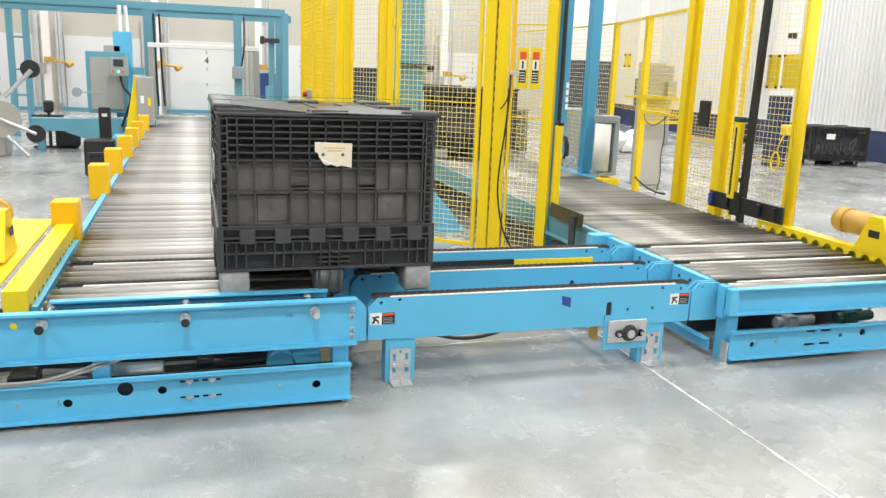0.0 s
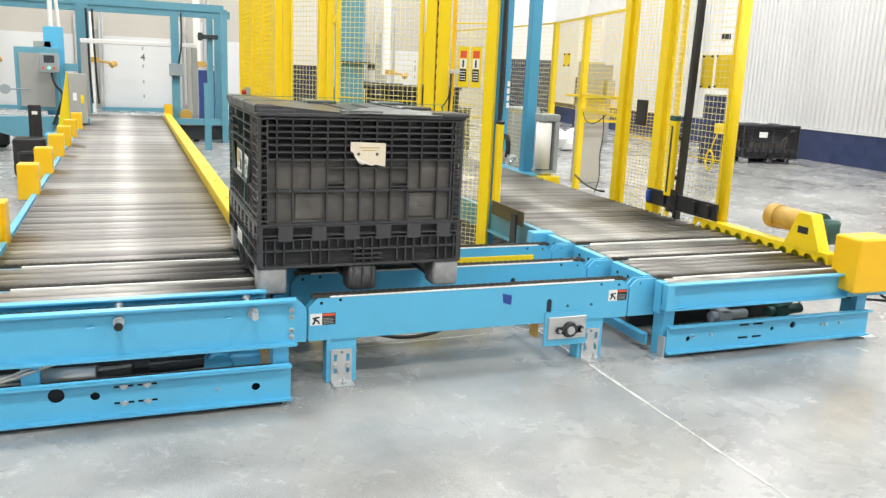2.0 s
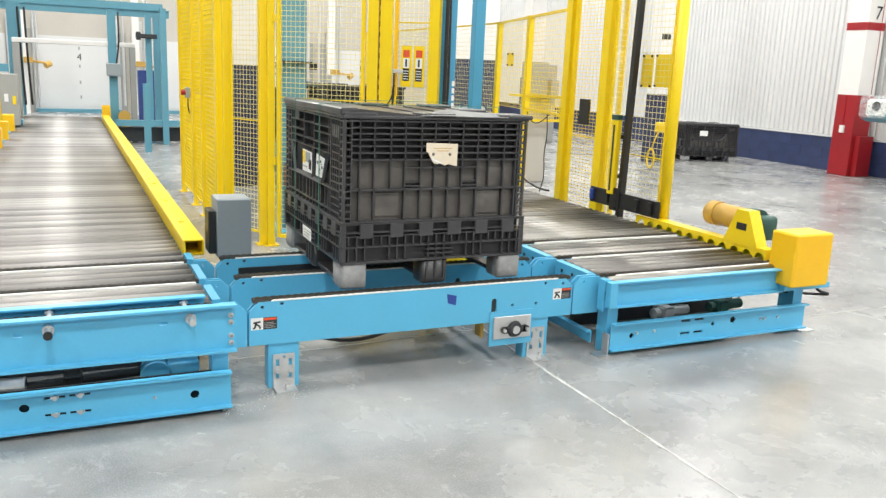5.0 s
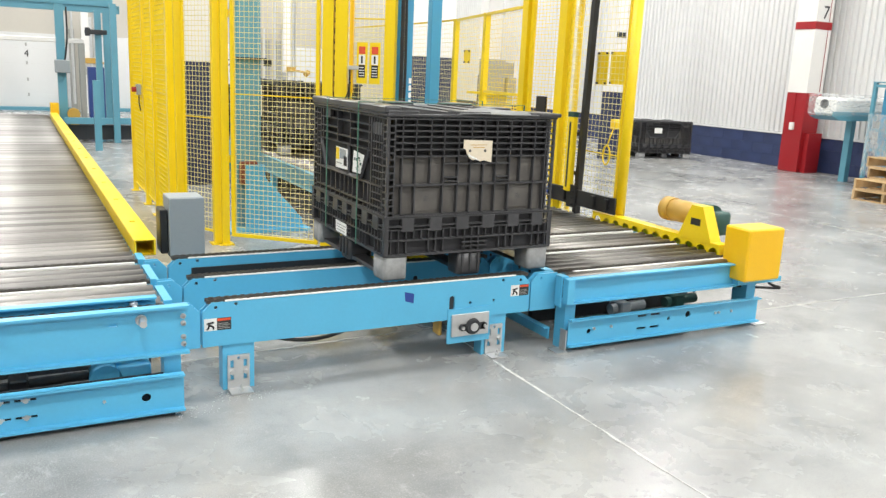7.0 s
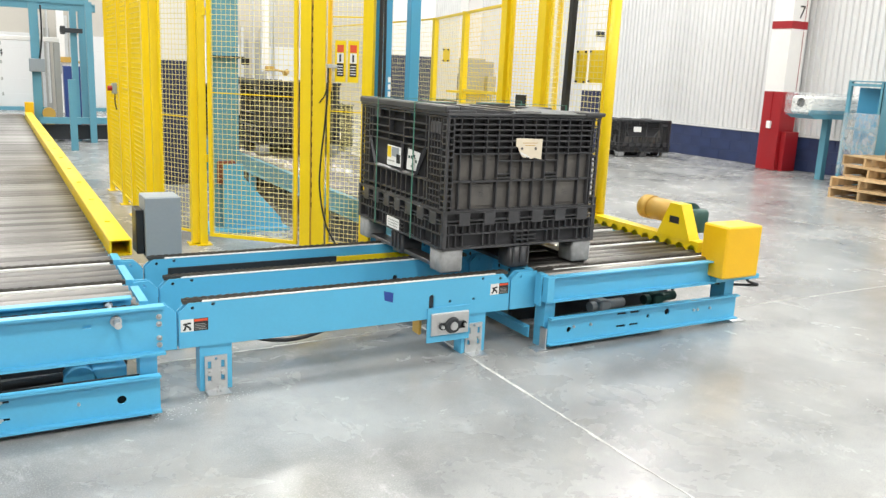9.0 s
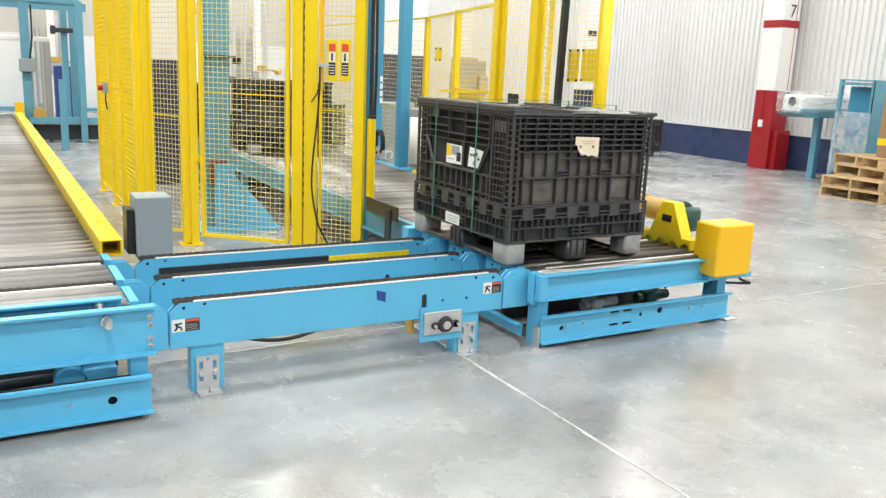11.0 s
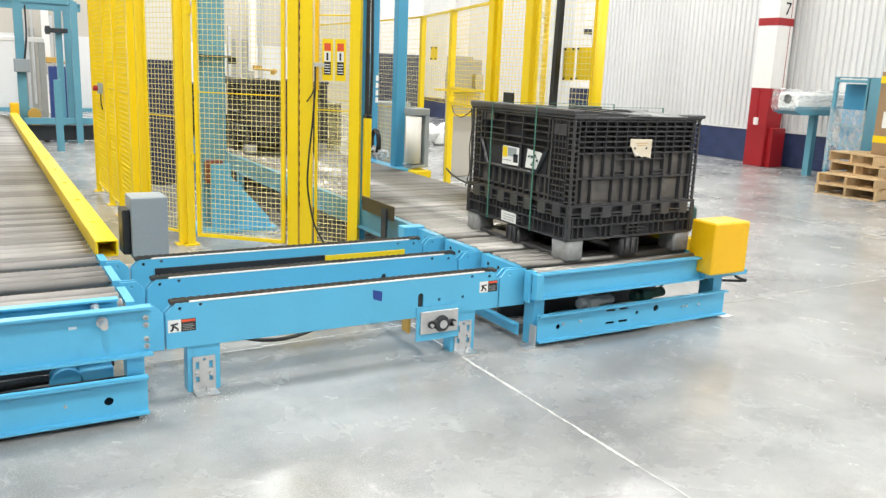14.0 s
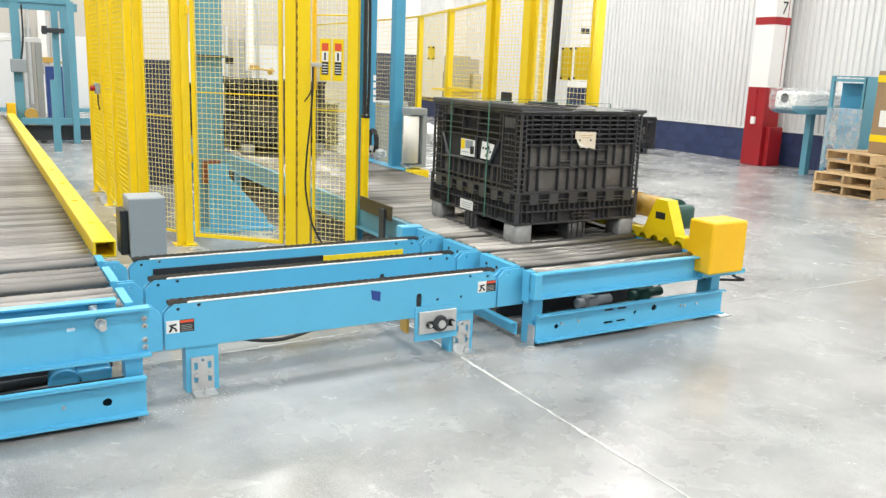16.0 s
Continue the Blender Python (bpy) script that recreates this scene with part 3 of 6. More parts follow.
    for y in (5.90, 7.97, 9.36, 10.93, 12.20, 13.45, 15.0, 16.6):
        body = B()
        xc = 0.006 * (y - 5.9)
        box(body, -1.025 + xc, -0.854 + xc, y, y + 0.195, 0.443, 0.761, 0.006)
        part("motor_cover", body, ORANGE, c, "yellow sheet-metal cover box")
    for x0, x1 in ((-1.062, -0.885), (0.655, 0.814)):
        bm = B()
        box(bm, x0, x1, 18.319, 18.541, 0.443, 0.761, 0.008)
        part("motor_cover", bm, ORANGE, c)
    for y in (7.08, 9.735, 12.39, 15.045, 17.7):
        for x in (-0.876, 0.655):
            bm = B()
            box(bm, x - 0.04, x + 0.04, y - 0.04, y + 0.04, 0, 0.354)
            part("leg", bm, BLUE, c)
    lay_rollers(c, -0.841, 0.619, 4.337, 18.939, CHAIN_Y)
    return c, lift_rails(c, -0.814, 0.619)


def right_conveyor():
    c = thing("roller_conveyor", (3.717, 6.195, 0), "roller conveyor with sky-blue frame and scalloped yellow guard", "conveyor", "roller conveyors")
    bm = B()
    channel(bm, 3.08, 4.513, 4.062, 0.319, 0.487, 0.055, 0.010, -1)
    part("front_channel", bm, BLUE, c, "sky-blue steel channel")
    bm = B()
    box(bm, 4.513, 4.956, 4, 4.071, 0.327, 0.363)
    part("outrigger", bm, BLUE, c)
    bm = B()
    box(bm, 3.024, 3.078, 4.006, 4.062, 0.320, 0.486, 0.002)
    part("corner_angle", bm, BLUE, c)
    body, holes = B(), B()
    channel(body, 3.071, 4.779, 4.044, 0.031, 0.212, 0.045, 0.010, -1)
    for x, z, r in ((3.239, 0.115, 0.018), (3.921, 0.133, 0.014), (4.098, 0.146, 0.024)):
        rod(holes, (x, 3.805, z), (x, 4.248, z), r, 16)
    for x in (3.682, 3.797):
        for z in (0.177, 0.089):
            box(holes, x - 0.04, x + 0.04, 3.805, 4.248, z - 0.008, z + 0.008)
    part("lower_channel", cut(body, holes), BLUE, c, "sky-blue lower frame channel with slots")
    for x in (3.275, 3.416, 4.354, 4.513, 4.39):
        bolt(c, x, 4.044 - 0.001, 0.133, 0.02, 0.010)
    # dark plate behind the lower channel, put in as underside shade
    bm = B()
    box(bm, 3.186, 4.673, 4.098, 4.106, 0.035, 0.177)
    part("inner_plate", bm, DARK, c, "dark plate added for the shade under the bed")
    bm = B()
    box(bm, 3.062, 3.142, 4.071, 4.177, 0.0, 0.317)
    part("leg", bm, BLUE, c)
    bm = B()
    box(bm, 4.691, 4.779, 4.071, 4.204, 0.0, 0.354)
    part("leg", bm, BLUE, c)
    # dark board further in, also only shade under the rollers
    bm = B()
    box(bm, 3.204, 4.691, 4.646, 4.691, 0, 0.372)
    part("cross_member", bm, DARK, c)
    for x0, x1, z in ((3.54, 3.85, 0.19), (4.027, 4.337, 0.195)):
        bm = B()
        rod(bm, (x0, 4.204, z), (x1, 4.23, z), 0.035, 14)
        box(bm, x0 + 0.05, x0 + 0.14, 4.142, 4.283, z - 0.05, z + 0.05, 0.01)
        part("lift_cylinder", bm, GREEN if x0 > 4 else GREYBOX, c, "dark lift cylinder")
    bm = B()
    box(bm, 3.049, 3.059, 4.027, 4.089, 0.004, 0.142)
    box(bm, 2.974, 3.059, 4.009, 4.106, 0.0, 0.008)
    part("foot_bracket", bm, ZINC, c, "zinc-plated foot bracket")
    bm = B()
    box(bm, 4.744, 4.867, 4, 4.124, 0.0, 0.008)
    part("foot_bracket", bm, ZINC, c, "zinc-plated foot bracket")
    # side frame toward the transfer, in lengths between its beams
    for a, b in ((4.062, 4.124), (4.248, 4.637), (4.761, 5.151), (5.275, 5.575)):
        bm = B()
        box(bm, 3.009, 3.022, a, b, 0.292, 0.482)
        box(bm, 3.009, 3.062, a, b, 0.482, 0.494)
        y = a + 0.05
        while y < b - 0.03:
            rod(bm, (3.005, y, 0.443), (3.027, y, 0.443), 0.012, 8, idx=1)
            y += PITCH
        part("side_frame", bm, (BLUE, DARK), c)
    bm = B()
    box(bm, 3.009, 3.071, 5.611, 17.7, 0.482, 0.496)
    box(bm, 3.009, 3.02, 5.611, 17.7, 0.319, 0.482)
    box(bm, 2.956, 3.02, 5.611, 17.7, 0.31, 0.319)
    part("side_frame", bm, TEAL, c, "pale blue side frame")
    bm = B()
    box(bm, 2.885, 3.071, 5.575, 5.682, 0.372, 0.509, 0.004)
    part("end_block", bm, BLUE, c)
    bm = B()
    box(bm, 4.574, 4.584, 4.16, 17.7, 0.319, 0.482)
    part("side_frame", bm, BLUE, c)
    bm = B()
    box(bm, 3.018, 3.027, 4.177, 5.575, 0.044, 0.124)
    box(bm, 2.982, 3.018, 4.177, 5.575, 0.115, 0.124)
    part("floor_rail", bm, BLUE, c)
    for y in (5.841, 8.142, 10.62, 13.275, 15.93):
        for x in (3.027, 4.469):
            bm = B()
            box(bm, x - 0.04, x + 0.04, y - 0.04, y + 0.04, 0, 0.327)
            part("leg", bm, BLUE, c)
    scalloped_guard(c, 4.584, 4.275, 5.797, 1, 0.561)
    drive(c, 4.694, 4.534, 1, -0.062)
    bm = B()
    box(bm, 4.475, 4.828, 3.912, 4.142, 0.372, 0.748, 0.012)
    part("guard_box", bm, ORANGE, c, "bright yellow sheet-metal guard box")
    bm = B()
    tube_path(bm, [Vector(p) for p in ((4.867, 4.071, 0.354), (4.885, 4.027, 0.301), (4.938, 3.982, 0.279), (4.823, 4.089, 0.266), (4.425, 4.204, 0.292), (4.337, 4.248, 0.23))], 0.010)
    part("cable", bm, RUBBER, c, "black cable", True)
    lay_rollers(c, 3.062, 4.567, 4.111, 17.523, CHAIN_Y, DARKER_STEEL, 0.098)
    return c, lift_rails(c, 3.044, 4.549)


def transfer():
    c = thing("chain_transfer_conveyor", (1.814, 4.691, 0), "sky-blue three-strand chain transfer between two roller conveyors", "conveyor")
    for k, y in enumerate(CHAIN_Y):
        yf = y - 0.018
        # main beam with cut corners, and the two short nose plates
        for x0, x1, nl, nr in ((0.801, 2.836, 1, 1), (0.659, 0.79, 0, 1), (2.847, 3.044, 1, 0)):
            zb, zt, n = 0.257, 0.497, 0.049
            out = [(x0, zb), (x1, zb)]
            out += [(x1, zt - n), (x1 - n, zt)] if nr else [(x1, zt)]
            out += [(x0 + n, zt), (x0, zt - n)] if nl else [(x0, zt)]
            body = B()
            prism(body, out, "y", yf, yf + 0.012)
            prism(body, out, "y", yf + 0.045, yf + 0.057)
            holes = B()
            spots = [(x0 + 0.071, 0.469)] if nl else []
            spots += [(x1 - 0.071, 0.469)] if nr else []
            if x1 - x0 > 1:
                spots += [(x0 + 0.177, 0.482), (2.407, 0.354), (2.575, 0.354), (2.637, 0.478)]
            for hx, hz in spots:
                rod(holes, (hx, yf - 0.05, hz), (hx, yf + 0.1, hz), 0.010, 10)
            if x1 - x0 > 1:
                ring = [(2.279 + 0.018 * math.cos(radians(a)), 0.332 + 0.018 * math.sin(radians(a))) for a in range(180, 361, 20)]
                ring += [(2.279 + 0.018 * math.cos(radians(a)), 0.389 + 0.018 * math.sin(radians(a))) for a in range(0, 181, 20)]
                prism(holes, ring, "y", yf - 0.05, yf + 0.1)
            part("beam" if x1 - x0 > 1 else "nose_plate", cut(body, holes), BLUE, c)
        bm = B()
        box(bm, 0.92, 2.726, yf - 0.003, yf + 0.010, 0.498, 0.506, 0.001)
        part("wear_strip", bm, WEAR, c, "white plastic wear strip")
        bm = B()
        chain_run(bm, 0.823, 2.823, y + 0.013, ZT + 0.010, 0.021, 0.022)
        part("chain", bm, CHAIN, c, "dark oiled roller chain")
        bm = B()
        box(bm, 0.841, 2.788, yf + 0.0125, yf + 0.0445, 0.292, 0.473)
        part("chain_track", bm, DARK, c)
    y = 4.16
    # feet: left leg, right leg, bearing plate
    for x in (0.991, 2.593):
        bm = B()
        box(bm, x - 0.085, x + 0.085, y + 0.012, y + 0.022, 0.0, 0.266)
        box(bm, x + 0.075, x + 0.085, y + 0.022, y + 0.10, 0.0, 0.266)
        box(bm, x - 0.085, x - 0.075, y + 0.022, y + 0.10, 0.0, 0.266)
        part("leg", bm, BLUE, c)
        foot_bracket(c, x - 0.002, y + 0.011, 0.118)
        bm = B()
        box(bm, x - 0.04, x + 0.04, 5.204, 5.266, 0.0, 0.266)
        part("leg", bm, BLUE, c)
    bm = B()
    box(bm, 2.252, 2.549, y - 0.010, y, 0.106, 0.354 - 0.03)
    part("bearing_bracket", bm, BLUE, c)
    bm = B()
    box(bm, 2.274, 2.536, y - 0.022, y - 0.010, 0.15, 0.292, 0.003)
    plate = part("bearing_plate", bm, ZINC, c, "bright zinc-plated bearing plate")
    bm = B()
    rod(bm, (2.42, y - 0.022, 0.208), (2.42, y - 0.042, 0.208), 0.052, 24, 0.044)
    for s in (-1, 1):
        rod(bm, (2.42 + s * 0.075, y - 0.022, 0.208), (2.42 + s * 0.075, y - 0.036, 0.208), 0.022, 14)
        box(bm, 2.42, 2.42 + s * 0.075, y - 0.036, y - 0.022, 0.208 - 0.02, 0.208 + 0.02)
    part("bearing", bm, DARK, plate, "dark flange bearing", True)
    bm = B()
    rod(bm, (2.42, y - 0.042, 0.208), (2.42, y - 0.048, 0.208), 0.026, 18)
    part("shaft_end", bm, ZINC, plate)
    for s in (-1, 1):
        bm = B()
        rod(bm, (2.42 + s * 0.078, y - 0.036, 0.208), (2.42 + s * 0.078, y - 0.05, 0.208), 0.012, 6)
        part("bolt", bm, ZINC, plate)
    # warning stickers and the scrap of tape
    for x0, x1, z0, z1 in ((0.81, 0.951, 0.345, 0.412), (2.695, 2.828, 0.367, 0.438)):
        bm = B()
        xm = x0 + (x1 - x0) * 0.47
        box(bm, x0, xm, y - 0.0015, y - 0.0002, z0, z1)
        st = part("warning_sticker", bm, WHITE, c, "white, red and black pinch-hazard sticker")
        bm = B()
        box(bm, xm, x1, y - 0.0015, y - 0.0002, z0, z1)
        part("text_panel", bm, PRINT, st)
        bm = B()
        box(bm, xm + 0.003, x1 - 0.003, y - 0.0022, y - 0.0016, z1 - 0.016, z1 - 0.003)
        part("header_bar", bm, SIGNRED, st)
        for k in range(4):
            bm = B()
            box(bm, xm + 0.006, x1 - 0.008 - 0.008 * (k % 2), y - 0.0022, y - 0.0016, z0 + 0.008 + k * 0.009, z0 + 0.011 + k * 0.009)
            part("text_line", bm, GREYCAB, st)
        bm = B()
        cx, cz = (x0 + xm) / 2, (z0 + z1) / 2
        for a, b in (((-0.02, 0.006), (0.018, 0.012)), ((-0.004, 0.012), (-0.012, -0.022)), ((-0.006, 0.0), (0.014, -0.014)), ((0.014, -0.014), (0.016, -0.026)), ((-0.012, -0.022), (-0.022, -0.024))):
            wire(bm, (cx + a[0], y - 0.002, cz + a[1]), (cx + b[0], y - 0.002, cz + b[1]), 0.0035)
        part("pictogram", bm, PRINT, st)
    bm = B()
    prism(bm, [(1.96, 0.46), (2.022, 0.444), (2.02, 0.385), (1.966, 0.403)], "y", y - 0.002, y - 0.0003)
    part("tape", bm, TAPE, c, "scrap of blue masking tape")
    bm = B()
    box(bm, 2.069, 2.687, 5.173, 5.183, 0.394, 0.434, 0.002)
    part("guard_strip", bm, YELLOW, c, "yellow guard strip")
    # plain black strip set in front of the far beam
    bm = B()
    box(bm, 0.938, 2.066, 5.173, 5.183, 0.389, 0.439, 0.002)
    part("cable_channel", bm, BLACK, c, "black strip along the far beam")
    bm = B()
    tube_path(bm, sagging((1.106, 4.602, 0.23), (2.08, 4.691, 0.239), 0.175, 14), 0.012)
    part("cable", bm, RUBBER, c, "black hanging cable", True)
    bm = B()
    box(bm, 2.226, 2.248, 4.213, 4.301, 0.142, 0.257, 0.006)
    part("drive_guard", bm, OCHRE, c)
    bm = B()
    rod(bm, (2.42, 4.16, 0.208), (2.42, 5.266, 0.208), 0.022, 12)
    part("drive_shaft", bm, ZINC, c, "", True)
    return c


LEFT_BED, LEFT_RAILS = left_conveyor()
RIGHT_BED, RIGHT_RAILS = right_conveyor()
TRANSFER = transfer()


def foot_dust():
    """Pale drilling dust and chips left round the anchored feet."""
    bm, rnd = B(), random.Random(12)
    for cx, cy, r, n in ((0.99, 4.07, 0.15, 130), (2.60, 4.07, 0.14, 130), (0.70, 3.95, 0.11, 80), (3.03, 4.0, 0.16, 110), (4.86, 3.98, 0.22, 110)):
        for k in range(n):
            a, d = rnd.uniform(0, 2 * math.pi), r * rnd.random() ** 0.7
            x, y, q = cx + 1.3 * d * math.cos(a), cy + 0.75 * d * math.sin(a), rnd.uniform(0.0012, 0.0042)
            m = rnd.randint(3, 6)
            t0 = rnd.uniform(0, 6.3)
            prism(bm, [(x + q * rnd.uniform(0.5, 1.5) * math.cos(t0 + 2 * math.pi * i / m), y + q * rnd.uniform(0.5, 1.5) * math.sin(t0 + 2 * math.pi * i / m)) for i in range(m)], "z", 0.0004, rnd.uniform(0.001, 0.0025))
    solo("concrete_dust", bm, JOINT, "pale drilling dust and chips round the anchored feet", "dust", kind="stuff")


foot_dust()

# ---- the bulk container that rides the conveyors ----
BW, BD = 1.177, 1.305


def face_ribs(bm, bars_z, bars_x, depth, place, t=0.0045):
    """Proud ribs of one wall. place(u, v, d): u along the wall, v up, d outward."""
    def slab(u0, u1, v0, v1):
        a, b = place(u0, v0, 0.0), place(u1, v1, depth)
        box(bm, a[0], b[0], a[1], b[1], a[2], b[2])

    for v, u0, u1, k in bars_z:
        slab(u0, u1, v - t * k, v + t * k)
    for u, v0, v1, k in bars_x:
        slab(u - t * k, u + t * k, v0, v1)


def plate_on(bm, place, u0, u1, v0, v1, d0, d1, bevel=0.0):
    a, b = place(u0, v0, d0), place(u1, v1, d1)
    box(bm, a[0], b[0], a[1], b[1], a[2], b[2], bevel)


def block_foot(bm, x0, x1, y0, y1, z0, z1, r):
    """A moulded foot: rounded in plan, drawn in a little at its sole."""
    def ring(z, s):
        mx, my, out = (x0 + x1) / 2, (y0 + y1) / 2, []
        for cx, cy, a0 in ((x1 - r, y1 - r, 0), (x0 + r, y1 - r, 90), (x0 + r, y0 + r, 180), (x1 - r, y0 + r, 270)):
            for k in range(5):
                a = radians(a0 + k * 22.5)
                out.append(bm.verts.new((mx + (cx + r * math.cos(a) - mx) * s, my + (cy + r * math.sin(a) - my) * s, z)))
        return out
    rings = [ring(z0, 0.93), ring(z0 + 0.012, 0.985), ring(z1, 1.0)]
    for m, n in zip(rings, rings[1:]):
        for k in range(20):
            bm.faces.new((m[k], m[(k + 1) % 20], n[(k + 1) % 20], n[k]))
    bm.faces.new(rings[0][::-1])
    bm.faces.new(rings[-1])


def bulk_container(name, at, label, group="bulk containers"):
    o = Vector(at)
    c = thing(name, at, label, "container", group)
    hx, hy = BW / 2, BD / 2

    def at_(bm):
        bmesh.ops.translate(bm, verts=bm.verts[:], vec=o)
        return bm

    zf, zb, zw, zt = 0.136, 0.142, 0.378, 0.955
    # feet: worn grey blocks at the corners, dark ribbed ones between
    for ix in (-1, 0, 1):
        for iy in (-1, 0, 1):
            bm = B()
            if ix and iy:
                x1, y1 = ix * (hx - 0.010), iy * (hy - 0.010)
                xs, ys = sorted((x1 - ix * 0.155, x1)), sorted((y1 - iy * 0.17, y1))
                block_foot(bm, *xs, *ys, 0, zf + 0.004, 0.022)
                part("foot", at_(bm), FOOT, c, "worn grey corner foot", True)
            else:
                x1, y1 = ix * (hx - 0.095), iy * (hy - 0.085)
                block_foot(bm, x1 - 0.085, x1 + 0.085, y1 - 0.075, y1 + 0.075, 0, zf, 0.03)
                part("foot", at_(bm), PLASTIC, c, "", True)
                bm = B()
                for q in (-0.055, 0.0, 0.055):
                    if iy:
                        box(bm, x1 + q - 0.006, x1 + q + 0.006, y1 + iy * 0.072, y1 + iy * 0.086, 0.03, zf)
                    if ix:
                        box(bm, x1 + ix * 0.082, x1 + ix * 0.096, y1 + q - 0.006, y1 + q + 0.006, 0.03, zf)
                if ix or iy:
                    part("foot_rib", at_(bm), PLASTIC, c)
                else:
                    bm.free()
    for ix in (-1, 0, 1):
        bm = B()
        x1 = ix * (hx - 0.085)
        box(bm, x1 - 0.05, x1 + 0.05, -hy + 0.16, hy - 0.16, 0.006, 0.032, 0.004)
        part("skid", at_(bm), PLASTIC, c)
    # base tray and the walls behind the ribs; tray and upper wall coloured shade-dark
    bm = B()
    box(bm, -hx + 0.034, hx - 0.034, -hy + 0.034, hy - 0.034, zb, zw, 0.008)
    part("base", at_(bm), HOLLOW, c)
    bm = B()
    box(bm, -hx + 0.048, hx - 0.048, -hy + 0.048, hy - 0.048, zw, 0.728, 0.004)
    part("wall", at_(bm), DUSTY, c, "dusty charcoal wall panels")
    # upper wall: shade between the ribs is put into its colour
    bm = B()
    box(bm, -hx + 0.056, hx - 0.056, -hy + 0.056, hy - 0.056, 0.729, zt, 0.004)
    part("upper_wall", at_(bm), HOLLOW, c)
    # corner posts, a ladder of short fins on both faces
    for sx in (-1, 1):
        for sy in (-1, 1):
            bm = B()
            box(bm, sx * (hx - 0.030), sx * (hx - 0.012), sy * (hy - 0.032), sy * (hy - 0.011), zw, zt, 0.004)
            box(bm, sx * (hx - 0.066), sx * (hx - 0.058), sy * (hy - 0.05), sy * (hy - 0.014), zw, zt)
            box(bm, sx * (hx - 0.05), sx * (hx - 0.014), sy * (hy - 0.080), sy * (hy - 0.072), zw, zt)
            for k in range(15):
                z = zw + 0.022 + k * 0.0385
                box(bm, sx * (hx - 0.060), sx * (hx - 0.020), sy * (hy - 0.05), sy * (hy - 0.012), z, z + 0.008)
                box(bm, sx * (hx - 0.05), sx * (hx - 0.013), sy * (hy - 0.074), sy * (hy - 0.022), z, z + 0.008)
            part("corner_post", at_(bm), PLASTIC, c)
    for s in (-1, 1):
        # front and back: close grid above, tall panels below the belt
        def fb(u, v, d, s=s):
            return (u, s * (hy - 0.050 + d), v)
        e = hx - 0.06
        bm = B()
        bars = [(z, -e, e, 0.9) for z in (0.945, 0.909, 0.876, 0.843, 0.807, 0.769, 0.73)]
        bars += [(0.686, -0.207, 0.251, 0.8), (0.563, -e, e, 1.3), (0.384, -e, e, 1.3)]
        ups = [(u, 0.563, 0.955, 0.75) for u in (-0.477, -0.392, -0.294, -0.207, -0.109, -0.024, 0.065, 0.152, 0.251, 0.328, 0.428, 0.509)]
        ups += [(u, 0.384, 0.563, 0.95) for u in (-0.477, -0.392, -0.207, -0.109, -0.024, 0.065, 0.152, 0.251, 0.428, 0.509)]
        face_ribs(bm, bars, ups, 0.034, fb)
        for u0, u1 in ((-0.207, -0.109), (0.152, 0.251)):
            plate_on(bm, fb, u0, u1, 0.578, 0.586, 0.0, 0.032)
            plate_on(bm, fb, u0, u1, 0.600, 0.608, 0.0, 0.028)
        part("rib_grid", at_(bm), PLASTIC, c)
        # shallow moulded fields inside the wide panels
        for u0, u1 in ((-0.378, -0.222), (0.265, 0.414)):
            bm = B()
            plate_on(bm, fb, u0, u1, 0.405, 0.545, 0.001, 0.009, 0.003)
            fld = part("panel_field", at_(bm), DUSTY, c)
            bm = B()
            um = (u0 + u1) / 2
            for k in range(3):
                plate_on(bm, fb, um - 0.022, um + 0.022 - 0.008 * k, 0.466 + 0.012 * k, 0.469 + 0.012 * k, 0.009, 0.011)
            part("moulded_mark", at_(bm), PLASTIC, fld)

        def lr(u, v, d, s=s):
            return (s * (hx - 0.050 + d), u, v)
        e = hy - 0.07
        bm = B()
        bars = [(0.945, -e, e, 1.0), (0.545, -e, e, 1.3), (0.420, -e, e, 1.1), (0.384, -e, e, 1.3)]
        bars += [(z, -0.38, 0.49, 0.8) for z in (0.887, 0.787, 0.741)] + [(0.829, 0.175, 0.49, 0.8), (0.846, -0.38, -0.052, 0.8)]
        bars += [(z, 0.49, e, 0.8) for z in (0.905, 0.862, 0.82, 0.777, 0.735, 0.692, 0.65, 0.6, 0.485)]
        bars += [(z, -e, -0.42, 0.8) for z in (0.80, 0.757, 0.715, 0.672, 0.63, 0.59, 0.50, 0.46)]
        ups = [(u, 0.384, 0.955, k) for u, k in ((0.5, 1.5), (0.545, 0.7), (0.58, 0.7), (-0.40, 1.5), (-0.44, 0.7), (-0.48, 0.7), (-0.52, 0.7), (-0.555, 0.7))]
        ups += [(u, 0.741, 0.955, 0.9) for u in (0.45, 0.175, -0.052, -0.36)]
        ups += [(u, 0.384, 0.545, 1.1) for u in (0.377, 0.29, 0.199, 0.115, 0.04, -0.033, -0.105, -0.2, -0.291, -0.36)]
        face_ribs(bm, bars, ups, 0.036, lr)
        plate_on(bm, lr, -0.55, -0.415, 0.842, 0.915, 0.0, 0.034, 0.004)
        plate_on(bm, lr, 0.34, 0.49, 0.89, 0.94, 0.0, 0.026, 0.004)
        part("rib_grid", at_(bm), PLASTIC, c)
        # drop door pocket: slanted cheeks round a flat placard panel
        # pocket floor darkened in colour as if shaded by its rails
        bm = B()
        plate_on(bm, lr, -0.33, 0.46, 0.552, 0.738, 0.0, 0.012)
        pocket = part("door_pocket", at_(bm), HOLLOW, c, "placard pocket with recess shade in its colour")
